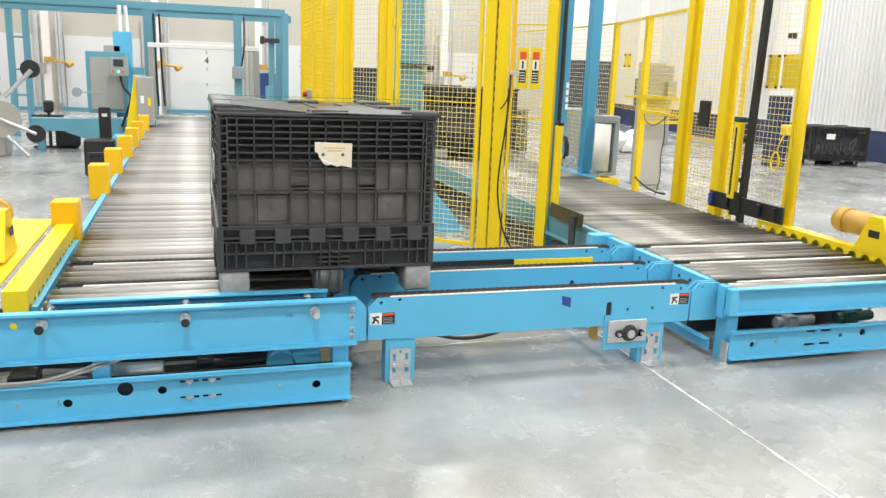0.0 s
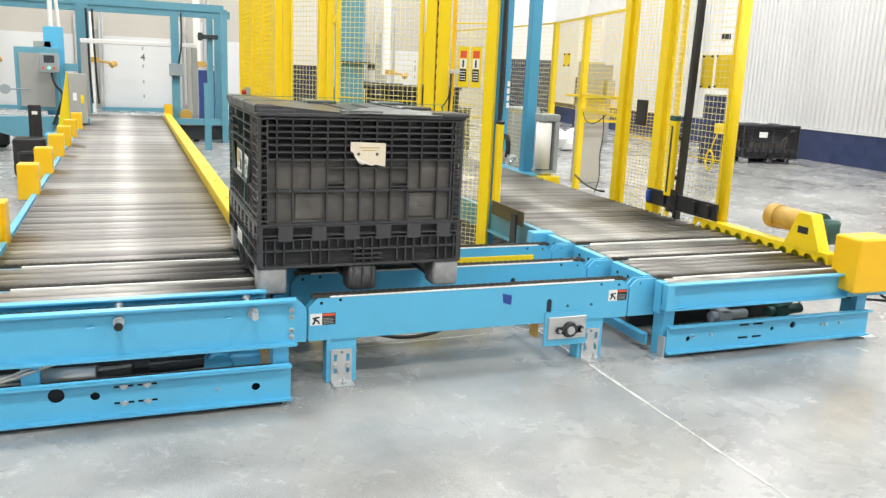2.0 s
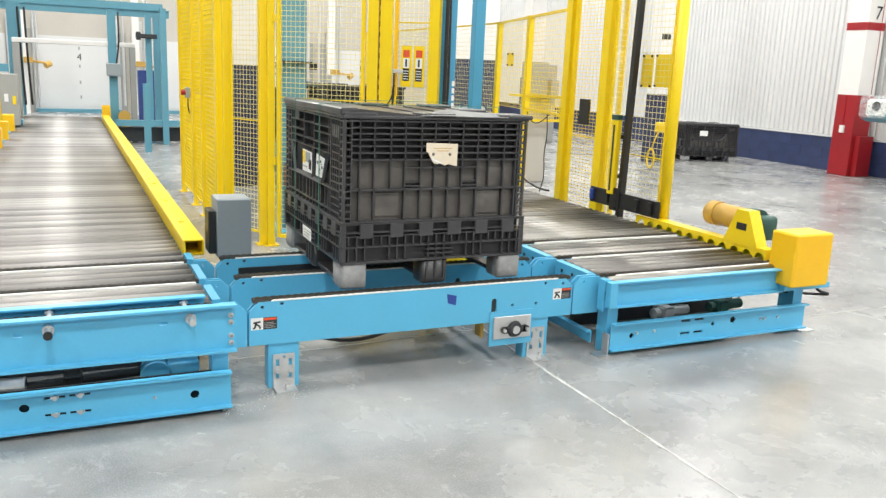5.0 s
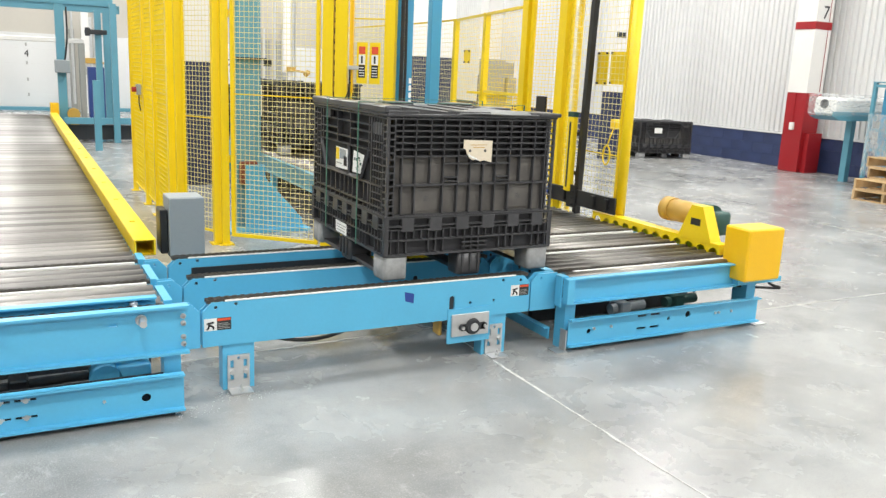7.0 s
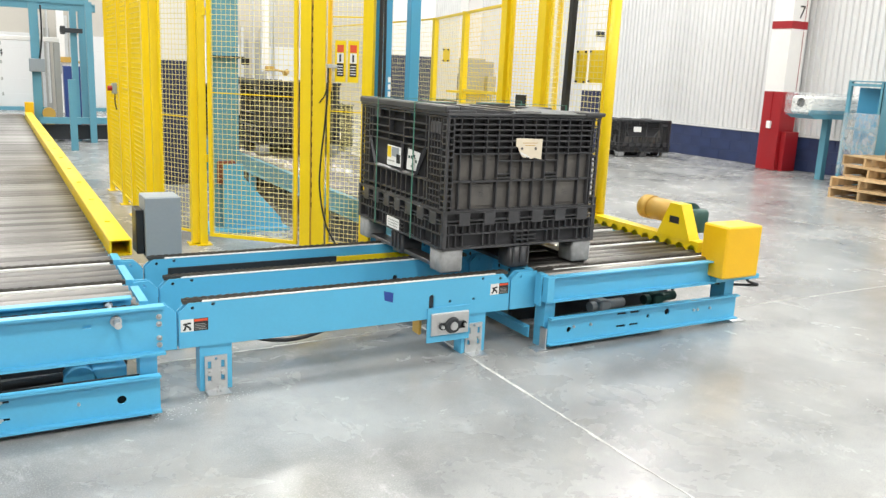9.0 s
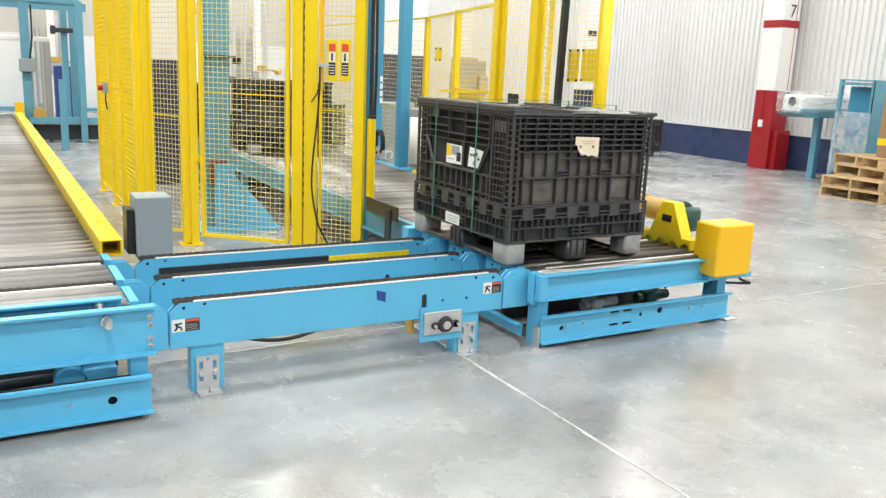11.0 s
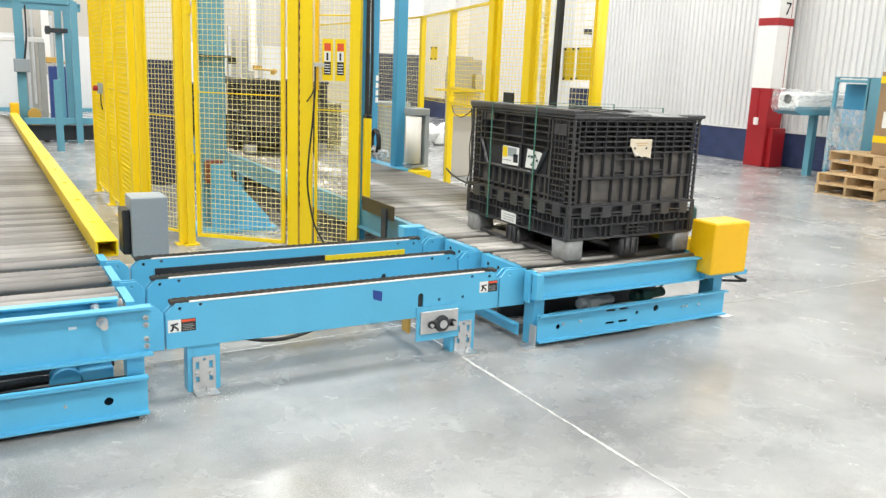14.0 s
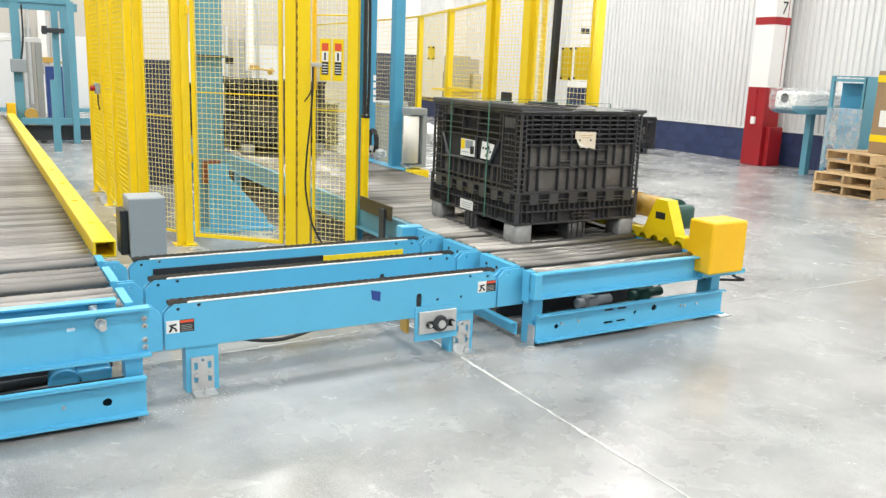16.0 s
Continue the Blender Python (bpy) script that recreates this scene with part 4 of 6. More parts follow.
        for p, q in (((0.492, 0.74), (0.385, 0.55)), ((-0.225, 0.55), (-0.352, 0.74)), ((0.385, 0.552), (-0.225, 0.552)), ((-0.03, 0.552), (-0.03, 0.738))):
            bm = B()
            wire(bm, lr(p[0], p[1], 0.030), lr(q[0], q[1], 0.030), 0.010)
            part("pocket_rail", at_(bm), PLASTIC, pocket)
        # base lattice: broad pads above, two rows of cells below
        pads_fb = ((-0.473, -0.393), (-0.291, -0.209), (-0.112, -0.024), (0.068, 0.158), (0.252, 0.336), (0.43, 0.515))
        pads_lr = tuple((-0.56 + 0.17 * i, -0.47 + 0.17 * i) for i in range(7))
        for w, fn, pads, core in ((hx, lambda u, v, d, s=s: (u, s * (hy - 0.034 + d), v), pads_fb, (-0.065, 0.11)),
                                  (hy, lambda u, v, d, s=s: (s * (hx - 0.034 + d), u, v), pads_lr, (-0.1, 0.1))):
            bm = B()
            g = w - 0.006
            bars = [(0.372, -g, g, 1.1), (0.322, -g, g, 0.8), (0.300, -g, g, 0.7), (0.238, -g, g, 1.0), (0.150, -g, g, 1.5)]
            bars += [(z, core[0], core[1], 0.8) for z in (0.208, 0.182)]
            ups = [(-g + 0.005, 0.150, 0.372, 1.2), (g - 0.005, 0.150, 0.372, 1.2)]
            n = int(2 * w / 0.048)
            for i in range(1, n):
                u = -w + 2 * w * i / n
                ups.append((u, 0.238, 0.300, 0.7))
                if i % 5 in (1, 2, 3):
                    ups.append((u, 0.150, 0.238, 0.7))
            face_ribs(bm, bars, ups, 0.030, fn)
            for u0, u1 in pads:
                plate_on(bm, fn, u0, u1, 0.288, 0.3715, 0.0, 0.033, 0.004)
            part("base_lattice", at_(bm), PLASTIC, c)
    # rim between tray and wall
    bm = B()
    box(bm, -hx + 0.004, hx - 0.004, -hy + 0.004, hy - 0.004, zw - 0.004, zw + 0.006)
    part("rim", at_(bm), PLASTIC, c)
    # lid
    bm = B()
    box(bm, -hx + 0.006, hx - 0.006, -hy + 0.006, hy - 0.006, zt, zt + 0.020, 0.005)
    for sx in (-1, 0, 1):
        for sy in (-1, 0, 1):
            if sx or sy:
                x1, y1 = sx * (hx - 0.11), sy * (hy - 0.11)
                box(bm, x1 - 0.098, x1 + 0.098, y1 - 0.098, y1 + 0.098, zt + 0.014, zt + 0.038, 0.006)
    for k in range(5):
        x = -0.4 + 0.2 * k
        box(bm, x - 0.012, x + 0.012, -hy + 0.24, hy - 0.24, zt + 0.014, zt + 0.028)
    # the lid has sprung up along one side
    box(bm, -hx - 0.002, -hx + 0.10, -hy + 0.02, hy, zt + 0.018, zt + 0.060, 0.008)
    prism(bm, [(-hx + 0.10, zt + 0.02), (-hx + 0.10, zt + 0.056), (-hx + 0.46, zt + 0.026), (-hx + 0.46, zt + 0.02)], "y", -hy + 0.02, hy)
    box(bm, hx - 0.15, hx + 0.012, -hy - 0.006, -hy + 0.16, zt + 0.012, zt + 0.036, 0.006)
    part("lid", at_(bm), PLASTIC, c, "charcoal plastic lid with raised pads")
    return c, o


def dress_container(c, o):
    hx, hy = BW / 2, BD / 2

    def at_(bm):
        bmesh.ops.translate(bm, verts=bm.verts[:], vec=o)
        return bm

    # torn paper label on the front
    yf = -hy + 0.015
    bm = B()
    prism(bm, [(-0.082, 0.828), (0.116, 0.822), (0.114, 0.692), (0.094, 0.697), (0.060, 0.705), (0.034, 0.697), (0.012, 0.712), (-0.012, 0.705), (-0.034, 0.712), (-0.046, 0.728), (-0.060, 0.750), (-0.066, 0.770), (-0.082, 0.776)], "y", yf - 0.0035, yf)
    lab = part("paper_label", at_(bm), PAPER, c, "torn cream paper label")
    bm = B()
    prism(bm, [(-0.046, 0.728), (0.034, 0.700), (0.012, 0.716), (-0.030, 0.735), (-0.052, 0.748)], "y", yf - 0.0065, yf - 0.0037)
    part("torn_edge", at_(bm), WHITE, lab, "white torn paper edge")
    for a, b, z in ((-0.034, 0.078, 0.795), (-0.018, 0.062, 0.780)):
        bm = B()
        box(bm, a, b, yf - 0.0043, yf - 0.0036, z, z + 0.004)
        part("text_line", at_(bm), OCHRE, lab)
    for x in (-0.038, 0.066):
        bm = B()
        rod(bm, (x, yf - 0.0036, 0.762), (x, yf - 0.005, 0.762), 0.009, 10)
        part("hole_mark", at_(bm), DUSTY, lab)
    # placards, tag and straps on the door side
    x = -hx + 0.008
    for quad, first in ((((0.173, 0.713), (-0.036, 0.709), (-0.035, 0.580), (0.175, 0.576)), True), (((-0.142, 0.716), (-0.314, 0.702), (-0.253, 0.582), (-0.121, 0.582)), False)):
        bm = B()
        prism(bm, quad, "x", x - 0.0025, x)
        pl = part("placard", at_(bm), WHITE, c, "printed shipping placard")
        if first:
            for nm, (y0, y1, z0, z1), mt in (("yellow_block", (0.170, 0.112, 0.63, 0.706), YELLOW), ("picture_block", (0.104, -0.005, 0.64, 0.703), GREYBOX), ("picture_block", (0.03, -0.026, 0.60, 0.66), HOLLOW), ("text_line", (0.16, 0.06, 0.605, 0.612), GREYCAB)):
                bm = B()
                box(bm, x - 0.0036, x - 0.0026, y0, y1, z0, z1)
                part(nm, at_(bm), mt, pl)
        else:
            rnd = random.Random(5)
            for k in range(9):
                yy, zz = rnd.uniform(-0.262, -0.155), rnd.uniform(0.60, 0.675)
                bm = B()
                box(bm, x - 0.0036, x - 0.0026, yy - 0.012, yy + 0.012, zz, zz + rnd.uniform(0.004, 0.018))
                part("print_block", at_(bm), GREEN, pl)
    x = -hx + 0.001
    bm = B()
    prism(bm, [(0.135, 0.158), (-0.057, 0.156), (-0.057, 0.230), (0.138, 0.232)], "x", x - 0.003, x)
    tag = part("white_tag", at_(bm), WHITE, c, "scuffed white paper tag")
    for k in range(3):
        bm = B()
        box(bm, x - 0.004, x - 0.0031, -0.03 - 0.01 * k, 0.11, 0.172 + 0.018 * k, 0.177 + 0.018 * k)
        part("text_line", at_(bm), GREYCAB, tag)
    for y in (0.325, -0.232):
        bm = B()
        box(bm, -hx - 0.006, -hx - 0.0036, y - 0.007, y + 0.007, 0.14, 1.017)
        box(bm, -hx - 0.006, hx + 0.006, y - 0.007, y + 0.007, 1.017, 1.020)
        box(bm, hx + 0.0036, hx + 0.006, y - 0.007, y + 0.007, 0.14, 1.017)
        part("strap", at_(bm), STRAP, c, "green polyester strap")
    # loose grey liner sheet on the lid, buckled
    bm = B()
    rows = [((-0.13, -hy + 0.004, 0.980), (0.02, -hy + 0.13, 1.004)), ((0.02, -hy - 0.008, 0.984), (0.12, -hy + 0.17, 1.012)), ((0.20, -hy - 0.010, 0.980), (0.24, -hy + 0.15, 1.002)), ((0.34, -hy - 0.004, 0.979), (0.34, -hy + 0.10, 0.998)), ((0.46, -hy + 0.004, 0.978), (0.45, -hy + 0.05, 0.990))]
    top = [[bm.verts.new(p) for p in r] for r in rows]
    low = [[bm.verts.new((p[0], p[1], p[2] - 0.004)) for p in r] for r in rows]
    for k in range(len(rows) - 1):
        bm.faces.new((top[k][0], top[k + 1][0], top[k + 1][1], top[k][1]))
        bm.faces.new((low[k][1], low[k + 1][1], low[k + 1][0], low[k][0]))
        for j in (0, 1):
            bm.faces.new((top[k][j], top[k + 1][j], low[k + 1][j], low[k][j]))
    for k in (0, -1):
        bm.faces.new((top[k][0], top[k][1], low[k][1], low[k][0]))
    part("liner_flap", at_(bm), FLAP, c, "grey plastic liner flap on the lid")


CONTAINER, BIN_AT = bulk_container("bulk_container", (0.599, 4.885, 0.511), "charcoal plastic bulk container with torn label and green straps")
dress_container(CONTAINER, BIN_AT)

# ---- the wrapping cell: fences, masts, light curtains ----
def fence_post(fence, x, y, h, w=0.06):
    bm = B()
    box(bm, x - w / 2, x + w / 2, y - w / 2, y + w / 2, 0.008, h)
    box(bm, x - w, x + w, y - w, y + w, 0.0, 0.010)
    return part("post", bm, YELLOW, fence)


def fence_panel(fence, p0, p1, z0, z1, pitch=0.052, rails=(), tube=0.022, name="panel_frame", wide=1.0, mat=WIRE, gauge=0.0018):
    a, b = Vector((*p0, 0)), Vector((*p1, 0))
    d = (b - a).normalized()
    bm = B()
    for z in (z0, z1 - tube):
        obox(bm, p0, p1, tube, z, z + tube)
    for z in rails:
        obox(bm, p0, p1, 0.010, z, z + 0.010)
    for q, s in ((a, 1), (b, -1)):
        e = q + d * s * tube
        obox(bm, q, e, tube * 1.02, z0, z1)
    fr = part(name, bm, YELLOW, fence)
    bm = B()
    length = (b - a).length
    n = max(2, int(length / (pitch * wide)))
    for i in range(1, n):
        q = a + d * (length * i / n)
        wire(bm, (q.x, q.y, z0), (q.x, q.y, z1), gauge * 0.8)
    m = int((z1 - z0) / pitch)
    for k in range(1, m):
        z = z0 + (z1 - z0) * k / m
        wire(bm, (a.x, a.y, z), (b.x, b.y, z), gauge)
    part("wire_mesh", bm, mat, fr)
    return fr


def lockout_sign(fence, p, along, z0, z1, w):
    """A yellow plate with a red header, a white picture and black text, on the mesh."""
    d = Vector(along).normalized()
    nrm = Vector((d.y, -d.x))
    base = Vector(p)

    def slab(bm, u0, u1, v0, v1, off):
        a = base + d * u0 + nrm * off
        b = base + d * u1 + nrm * off
        obox(bm, a, b, 0.002, v0, v1)

    bm = B()
    slab(bm, 0, w, z0, z1, 0.020)
    sign = part("lockout_sign", bm, YELLOW, fence, "yellow lockout tag plate with red header")
    h = z1 - z0
    for v0, v1, mat, nm in ((0.72, 0.90, SIGNRED, "header_bar"), (0.46, 0.70, WHITE, "picture_panel"), (0.14, 0.45, PRINT, "text_panel")):
        bm = B()
        slab(bm, w * 0.2, w * 0.8, z0 + h * v0, z0 + h * v1, 0.0225)
        part(nm, bm, mat, sign)
    for k in range(4):
        bm = B()
        slab(bm, w * 0.26, w * 0.74, z0 + h * (0.18 + 0.065 * k), z0 + h * (0.20 + 0.065 * k), 0.0245)
        part("text_line", bm, WHITE, sign)
    bm = B()
    slab(bm, w * 0.42, w * 0.58, z0 + h * 0.49, z0 + h * 0.67, 0.0245)
    part("pictogram", bm, PRINT, sign)


def left_fence():
    f = thing("safety_fence", (1.328, 9.293, 0), "tall yellow wire-mesh machine safety fence", "fence", "machine fences")
    H = 2.876
    xs = 1.385
    for y in (11.417, 10.266, 9.514):
        fence_post(f, xs, y, H)
    fence_post(f, xs, 8.514, H, 0.08)
    fence_post(f, 1.432, 8.337, H, 0.08)
    for a, b in ((11.372, 10.31), (10.222, 9.558), (9.47, 8.567)):
        fence_panel(f, (xs, a), (xs, b), 0.106, H, 0.05, (1.372,), mat=YELLOW, gauge=0.0034)
    fence_panel(f, (1.462, 8.284), (1.664, 7.877), 0.106, H, 0.046, (1.195,))
    for x, y in ((1.681, 7.841), (1.743, 7.788)):
        fence_post(f, x, y, H, 0.07)
    # sign panel next to the conveyor, between a wide jamb and the end post
    bm = B()
    obox(bm, (2.475, 7.128), (2.556, 7.079), 0.05, 0.0, H)
    part("door_jamb", bm, YELLOW, f)
    bm = B()
    obox(bm, (2.572, 7.069), (2.665, 7.012), 0.055, 0.0, H)
    part("door_jamb", bm, YELLOW, f)
    hinge = B()
    obox(hinge, (2.557, 7.080), (2.571, 7.071), 0.020, 0.0, H)
    hinge = part("hinge_strip", hinge, OCHRE, f, "ochre hinge strip between the jambs")
    for k in range(26):
        bm = B()
        z = 0.45 + 0.092 * k
        obox(bm, (2.558, 7.066), (2.571, 7.058), 0.012, z, z + 0.045)
        part("knuckle", bm, BLACK, hinge)
    fence_panel(f, (2.682, 6.992), (2.92, 6.726), 0.106, H, 0.04, (1.328, 2.142))
    bm = B()
    obox(bm, (2.912, 6.726), (2.974, 6.664), 0.06, 0.0, H)
    part("post", bm, YELLOW, f)
    bm = B()
    obox(bm, (2.673, 6.983), (2.699, 6.961), 0.03, 1.504, H)
    part("warning_strip", bm, ORANGE, f, "orange warning strip")
    for u in (0.075, 0.20):
        p = Vector((2.682, 6.992)) + Vector((0.27, -0.30)).normalized() * u
        lockout_sign(f, p, (0.27, -0.30), 1.593, 1.947, 0.105)
    # emergency stop on the long side, door switch, drooping cable
    bm = B()
    box(bm, xs - 0.07, xs - 0.02, 10.461, 10.576, 1.292, 1.416, 0.006)
    es = part("stop_box", bm, GREYBOX, f, "grey emergency stop box")
    bm = B()
    rod(bm, (xs - 0.06, 10.514, 1.354), (xs - 0.12, 10.514, 1.354), 0.03, 14)
    part("stop_button", bm, RED, es, "red mushroom button")
    bm = B()
    tube_path(bm, [Vector(p) for p in ((xs - 0.04, 10.514, 1.292), (xs - 0.045, 10.487, 1.195), (xs - 0.03, 10.496, 1.106))], 0.008)
    part("cable", bm, RUBBER, es)
    bm = B()
    box(bm, 2.637, 2.744, 6.903, 6.947, 1.708, 1.743, 0.004)
    part("door_switch", bm, ZINC, f, "zinc door switch")
    bm = B()
    tube_path(bm, [Vector(p) for p in ((2.66, 6.94, 1.708), (2.655, 6.93, 1.504), (2.635, 6.93, 1.239), (2.605, 6.95, 0.885), (2.60, 6.95, 0.619), (2.65, 6.92, 0.31), (2.74, 6.86, 0.106))], 0.008)
    part("cable", bm, RUBBER, f, "black cable down the fence", True)
    bm = B()
    tube_path(bm, [Vector(p) for p in ((2.60, 6.99, 1.40), (2.64, 6.95, 1.48), (2.665, 6.935, 1.60))], 0.006)
    part("cable", bm, RUBBER, f)
    # gate
    g = thing("fence_gate", (2.124, 7.434, 0), "closed yellow wire-mesh fence gate", "gate")
    fence_panel(g, (1.797, 7.735), (2.455, 7.148), 0.089, H, 0.046, (1.434,), 0.032, "gate_frame")
    for z in (0.796, 2.124):
        bm = B()
        rod(bm, (1.77, 7.753, z), (1.77, 7.753, z + 0.07), 0.02, 10)
        part("hinge", bm, YELLOW, g)


def right_fence():
    f = thing("safety_fence", (4.735, 7.08, 0), "yellow wire-mesh machine fence beside the roller bed", "fence", "machine fences")
    x = 4.708
    H, L = 2.92, 2.43

    def run(y):
        """The low run leans away from the bed."""
        return x + 0.25 * (y - 7.30)

    bm = B()
    rod(bm, (x, 5.575, 0), (x, 5.575, H), 0.045, 18)
    box(bm, x - 0.08, x + 0.08, 5.575 - 0.08, 5.575 + 0.08, 0, 0.01)
    part("post", bm, YELLOW, f, "round yellow end post", True)
    fence_panel(f, (x, 5.646), (x, 6.50), 0.266, H, 0.052, (1.062,))
    for y, w in ((6.57, 0.10), (7.24, 0.10)):
        fence_post(f, x, y, H, w)
    for y in (8.673, 10.089):
        fence_post(f, run(y), y, L, 0.065)
    fence_panel(f, (x, 6.64), (x, 7.17), 0.106, H, 0.034, (1.151,), 0.04, wide=1.6, mat=YELLOW)
    fence_panel(f, (x + 0.08, 6.62), (x + 0.46, 6.97), 0.106, H, 0.05, (1.151, 2.212), 0.05)
    for a, b, zs in ((7.416, 8.629, (1.328, 1.504, L - 0.03)), (8.717, 10.045, (L - 0.03,))):
        for z in zs:
            bm = B()
            obox(bm, (run(a), a), (run(b), b), 0.03, z, z + 0.03)
            part("rail", bm, YELLOW, f)
        bm = B()
        n = int((L - 1.31) / 0.05)
        for k in range(n):
            z = 1.328 + k * 0.05
            wire(bm, (run(a), a, z), (run(b), b, z), 0.0017)
        m = int((b - a) / 0.055)
        for k in range(1, m):
            y = a + (b - a) * k / m
            wire(bm, (run(y), y, 1.328), (run(y), y, L), 0.0014)
        part("wire_mesh", bm, YELLOW, f)
    # the far side turns away behind the mast
    fence_post(f, 5.487, 10.974, L, 0.07)
    fence_post(f, 5.487, 15.7, L, 0.07)
    fence_panel(f, (5.416, 10.16), (5.478, 10.886), 0.106, L, 0.06, (1.151,))
    fence_panel(f, (5.487, 11.062), (5.487, 15.64), 0.106, L, 0.06, (1.151,))
    # yellow sign plates with bolts, and a small one further on
    for y0, y1, z0, z1 in ((6.081, 5.925, 1.677, 1.964), (5.894, 5.640, 1.684, 1.966), (8.60, 8.45, 1.835, 1.985)):
        bm = B()
        box(bm, x + 0.012, x + 0.016, y0, y1, z0, z1)
        sg = part("sign_plate", bm, YELLOW, f, "back of a yellow sign plate")
        for yy in (y0 - 0.02, y1 + 0.02):
            for zz in (z0 + 0.012, z1 - 0.012):
                bm = B()
                rod(bm, (x + 0.011, yy, zz), (x, yy, zz), 0.010, 8)
                part("bolt", bm, BLACK, sg)
    bm = B()
    box(bm, x + 0.02, x + 0.10, 5.77, 5.841, 1.292, 1.381, 0.008)
    tube = part("reset_box", bm, YELLOW, f, "yellow push-button box")
    bm = B()
    ring = [Vector((x - 0.02, 5.806 + 0.05 * math.cos(a), 1.06 + 0.085 * math.sin(a))) for a in [2 * math.pi * i / 16 for i in range(17)]]
    tube_path(bm, ring, 0.008, 6)
    tube_path(bm, [Vector((x + 0.02, 5.788, 1.292)), ring[4]], 0.006, 6)
    part("coiled_cable", bm, YELLOW, f, "coiled yellow cable", True)
    bm = B()
    ring = [Vector((x - 0.03, 6.57 + 0.05 * math.cos(a), 0.814 + 0.09 * math.sin(a))) for a in [2 * math.pi * i / 16 for i in range(17)]]
    tube_path(bm, ring, 0.008, 6)
    part("coiled_cable", bm, YELLOW, f, "coiled yellow cable", True)
    bm = B()
    box(bm, x - 0.012, x + 0.012, 6.83, 7.0, 1.28, 1.53, 0.004)
    part("vent_plate", bm, BLACK, f, "black grille plate")
    bm = B()
    tube_path(bm, sagging((x - 0.03, 7.434, 0.531), (run(8.629) - 0.03, 8.629, 0.549), 0.04, 8), 0.012)
    part("cable", bm, RUBBER, f, "black cable along the fence foot", True)
    bm = B()
    tube_path(bm, [Vector(p) for p in ((run(7.832), 7.832, 1.328), (run(7.788), 7.788, 1.106), (run(7.841), 7.841, 0.885), (run(7.806), 7.806, 0.637), (run(7.921), 7.921, 0.443))], 0.006)
    part("cable", bm, RUBBER, f, "black looped cable", True)
    bm = B()
    tube_path(bm, [Vector(p) for p in ((run(8.585), 8.585, 1.31), (run(8.408) - 0.03, 8.408, 1.239), (run(8.142) - 0.03, 8.142, 1.204), (run(7.877) - 0.03, 7.877, 1.257), (run(7.699), 7.699, 1.345))], 0.006)
    part("cable", bm, RUBBER, f, "black looped cable", True)


def sensor_post():
    p = thing("sensor_post", (4.62, 6.151, 0), "black steel post with horizontal sensor bar and yellow light curtain", "sensor post")
    x, y = 4.62, 6.124
    bm = B()
    prism(bm, [(y - 0.045, 0.008), (y + 0.005, 0.008), (y - 0.065, 2.92), (y - 0.115, 2.92)], "x", x - 0.027, x + 0.027)
    box(bm, x - 0.07, x + 0.07, y - 0.07, y + 0.07, 0.0, 0.010)
    part("post", bm, BLACK, p)
    bm = B()
    box(bm, x - 0.052, x - 0.028, 5.49, 6.51, 0.572, 0.718, 0.004)
    bar = part("sensor_bar", bm, BLACK, p)
    for yy in (5.56, 5.75, 6.19, 6.43):
        bm = B()
        box(bm, x - 0.082, x - 0.052, yy, yy + 0.05, 0.60, 0.70, 0.004)
        part("sensor", bm, TAPE if yy > 6.372 else BLACK, bar, "small photo sensor")
    bm = B()
    box(bm, x - 0.068, x - 0.0525, y - 0.09, y + 0.05, 0.545, 0.757, 0.004)
    for k in range(3):
        rod(bm, (x - 0.076, y - 0.05, 0.575 + k * 0.06), (x - 0.09, y - 0.05, 0.575 + k * 0.06), 0.01, 8)
    part("clamp", bm, BLACK, bar)
    bm = B()
    box(bm, x - 0.085, x - 0.035, 6.165 - 0.045, 6.165 + 0.045, 0.69, 1.375, 0.006)
    cu = part("light_curtain", bm, YELLOW, p, "yellow light curtain bar")
    bm = B()
    box(bm, x - 0.09, x - 0.03, 6.165 - 0.045, 6.165 + 0.045, 1.375, 1.42, 0.004)
    part("cap", bm, GREEN, cu, "green end cap")
    bm = B()
    box(bm, x - 0.088, x - 0.0855, 6.165 - 0.012, 6.165 + 0.012, 0.726, 1.328)
    part("lens_strip", bm, DARK, cu)
    bm = B()
    box(bm, x - 0.02, x + 0.03, y + 0.004, 6.165, 1.204, 1.239)
    part("arm", bm, BLACK, p)
    bm = B()
    box(bm, x - 0.02, x + 0.03, y + 0.004, 6.165, 0.841, 0.876)
    part("arm", bm, BLACK, p)

    q = thing("light_curtain_post", (3.027, 6.655, 0), "yellow light curtain on a dark post beside the roller bed", "sensor post")
    x, y = 3, 6.638
    bm = B()
    box(bm, x + 0.0, x + 0.05, y + 0.05, y + 0.09, 0.0, 2.832)
    part("post", bm, COLBLUE, q)
    bm = B()
    box(bm, x + 0.004, x + 0.064, y - 0.03, y + 0.03, 0.549, 1.283, 0.006)
    cu = part("light_curtain", bm, YELLOW, q, "yellow light curtain bar")
    for z in (0.518, 1.283):
        bm = B()
        box(bm, x + 0.008, x + 0.064, y - 0.035, y + 0.035, z, z + 0.03, 0.004)
        part("cap", bm, BLACK, cu)
    bm = B()
    box(bm, x + 0.034, x + 0.038, y - 0.032, y - 0.0305, 0.584, 1.257)
    part("lens_strip", bm, ORANGE, cu)
    bm = B()
    rod(bm, (x + 0.03, y + 0.01, 1.31), (x + 0.03, y + 0.01, 2.832), 0.018, 10)
    part("cable_tube", bm, BLACK, q)

    s = thing("stop_plate", (2.92, 6.284, 0), "dark brown steel side plate at the bed's entry", "plate")
    bm = B()
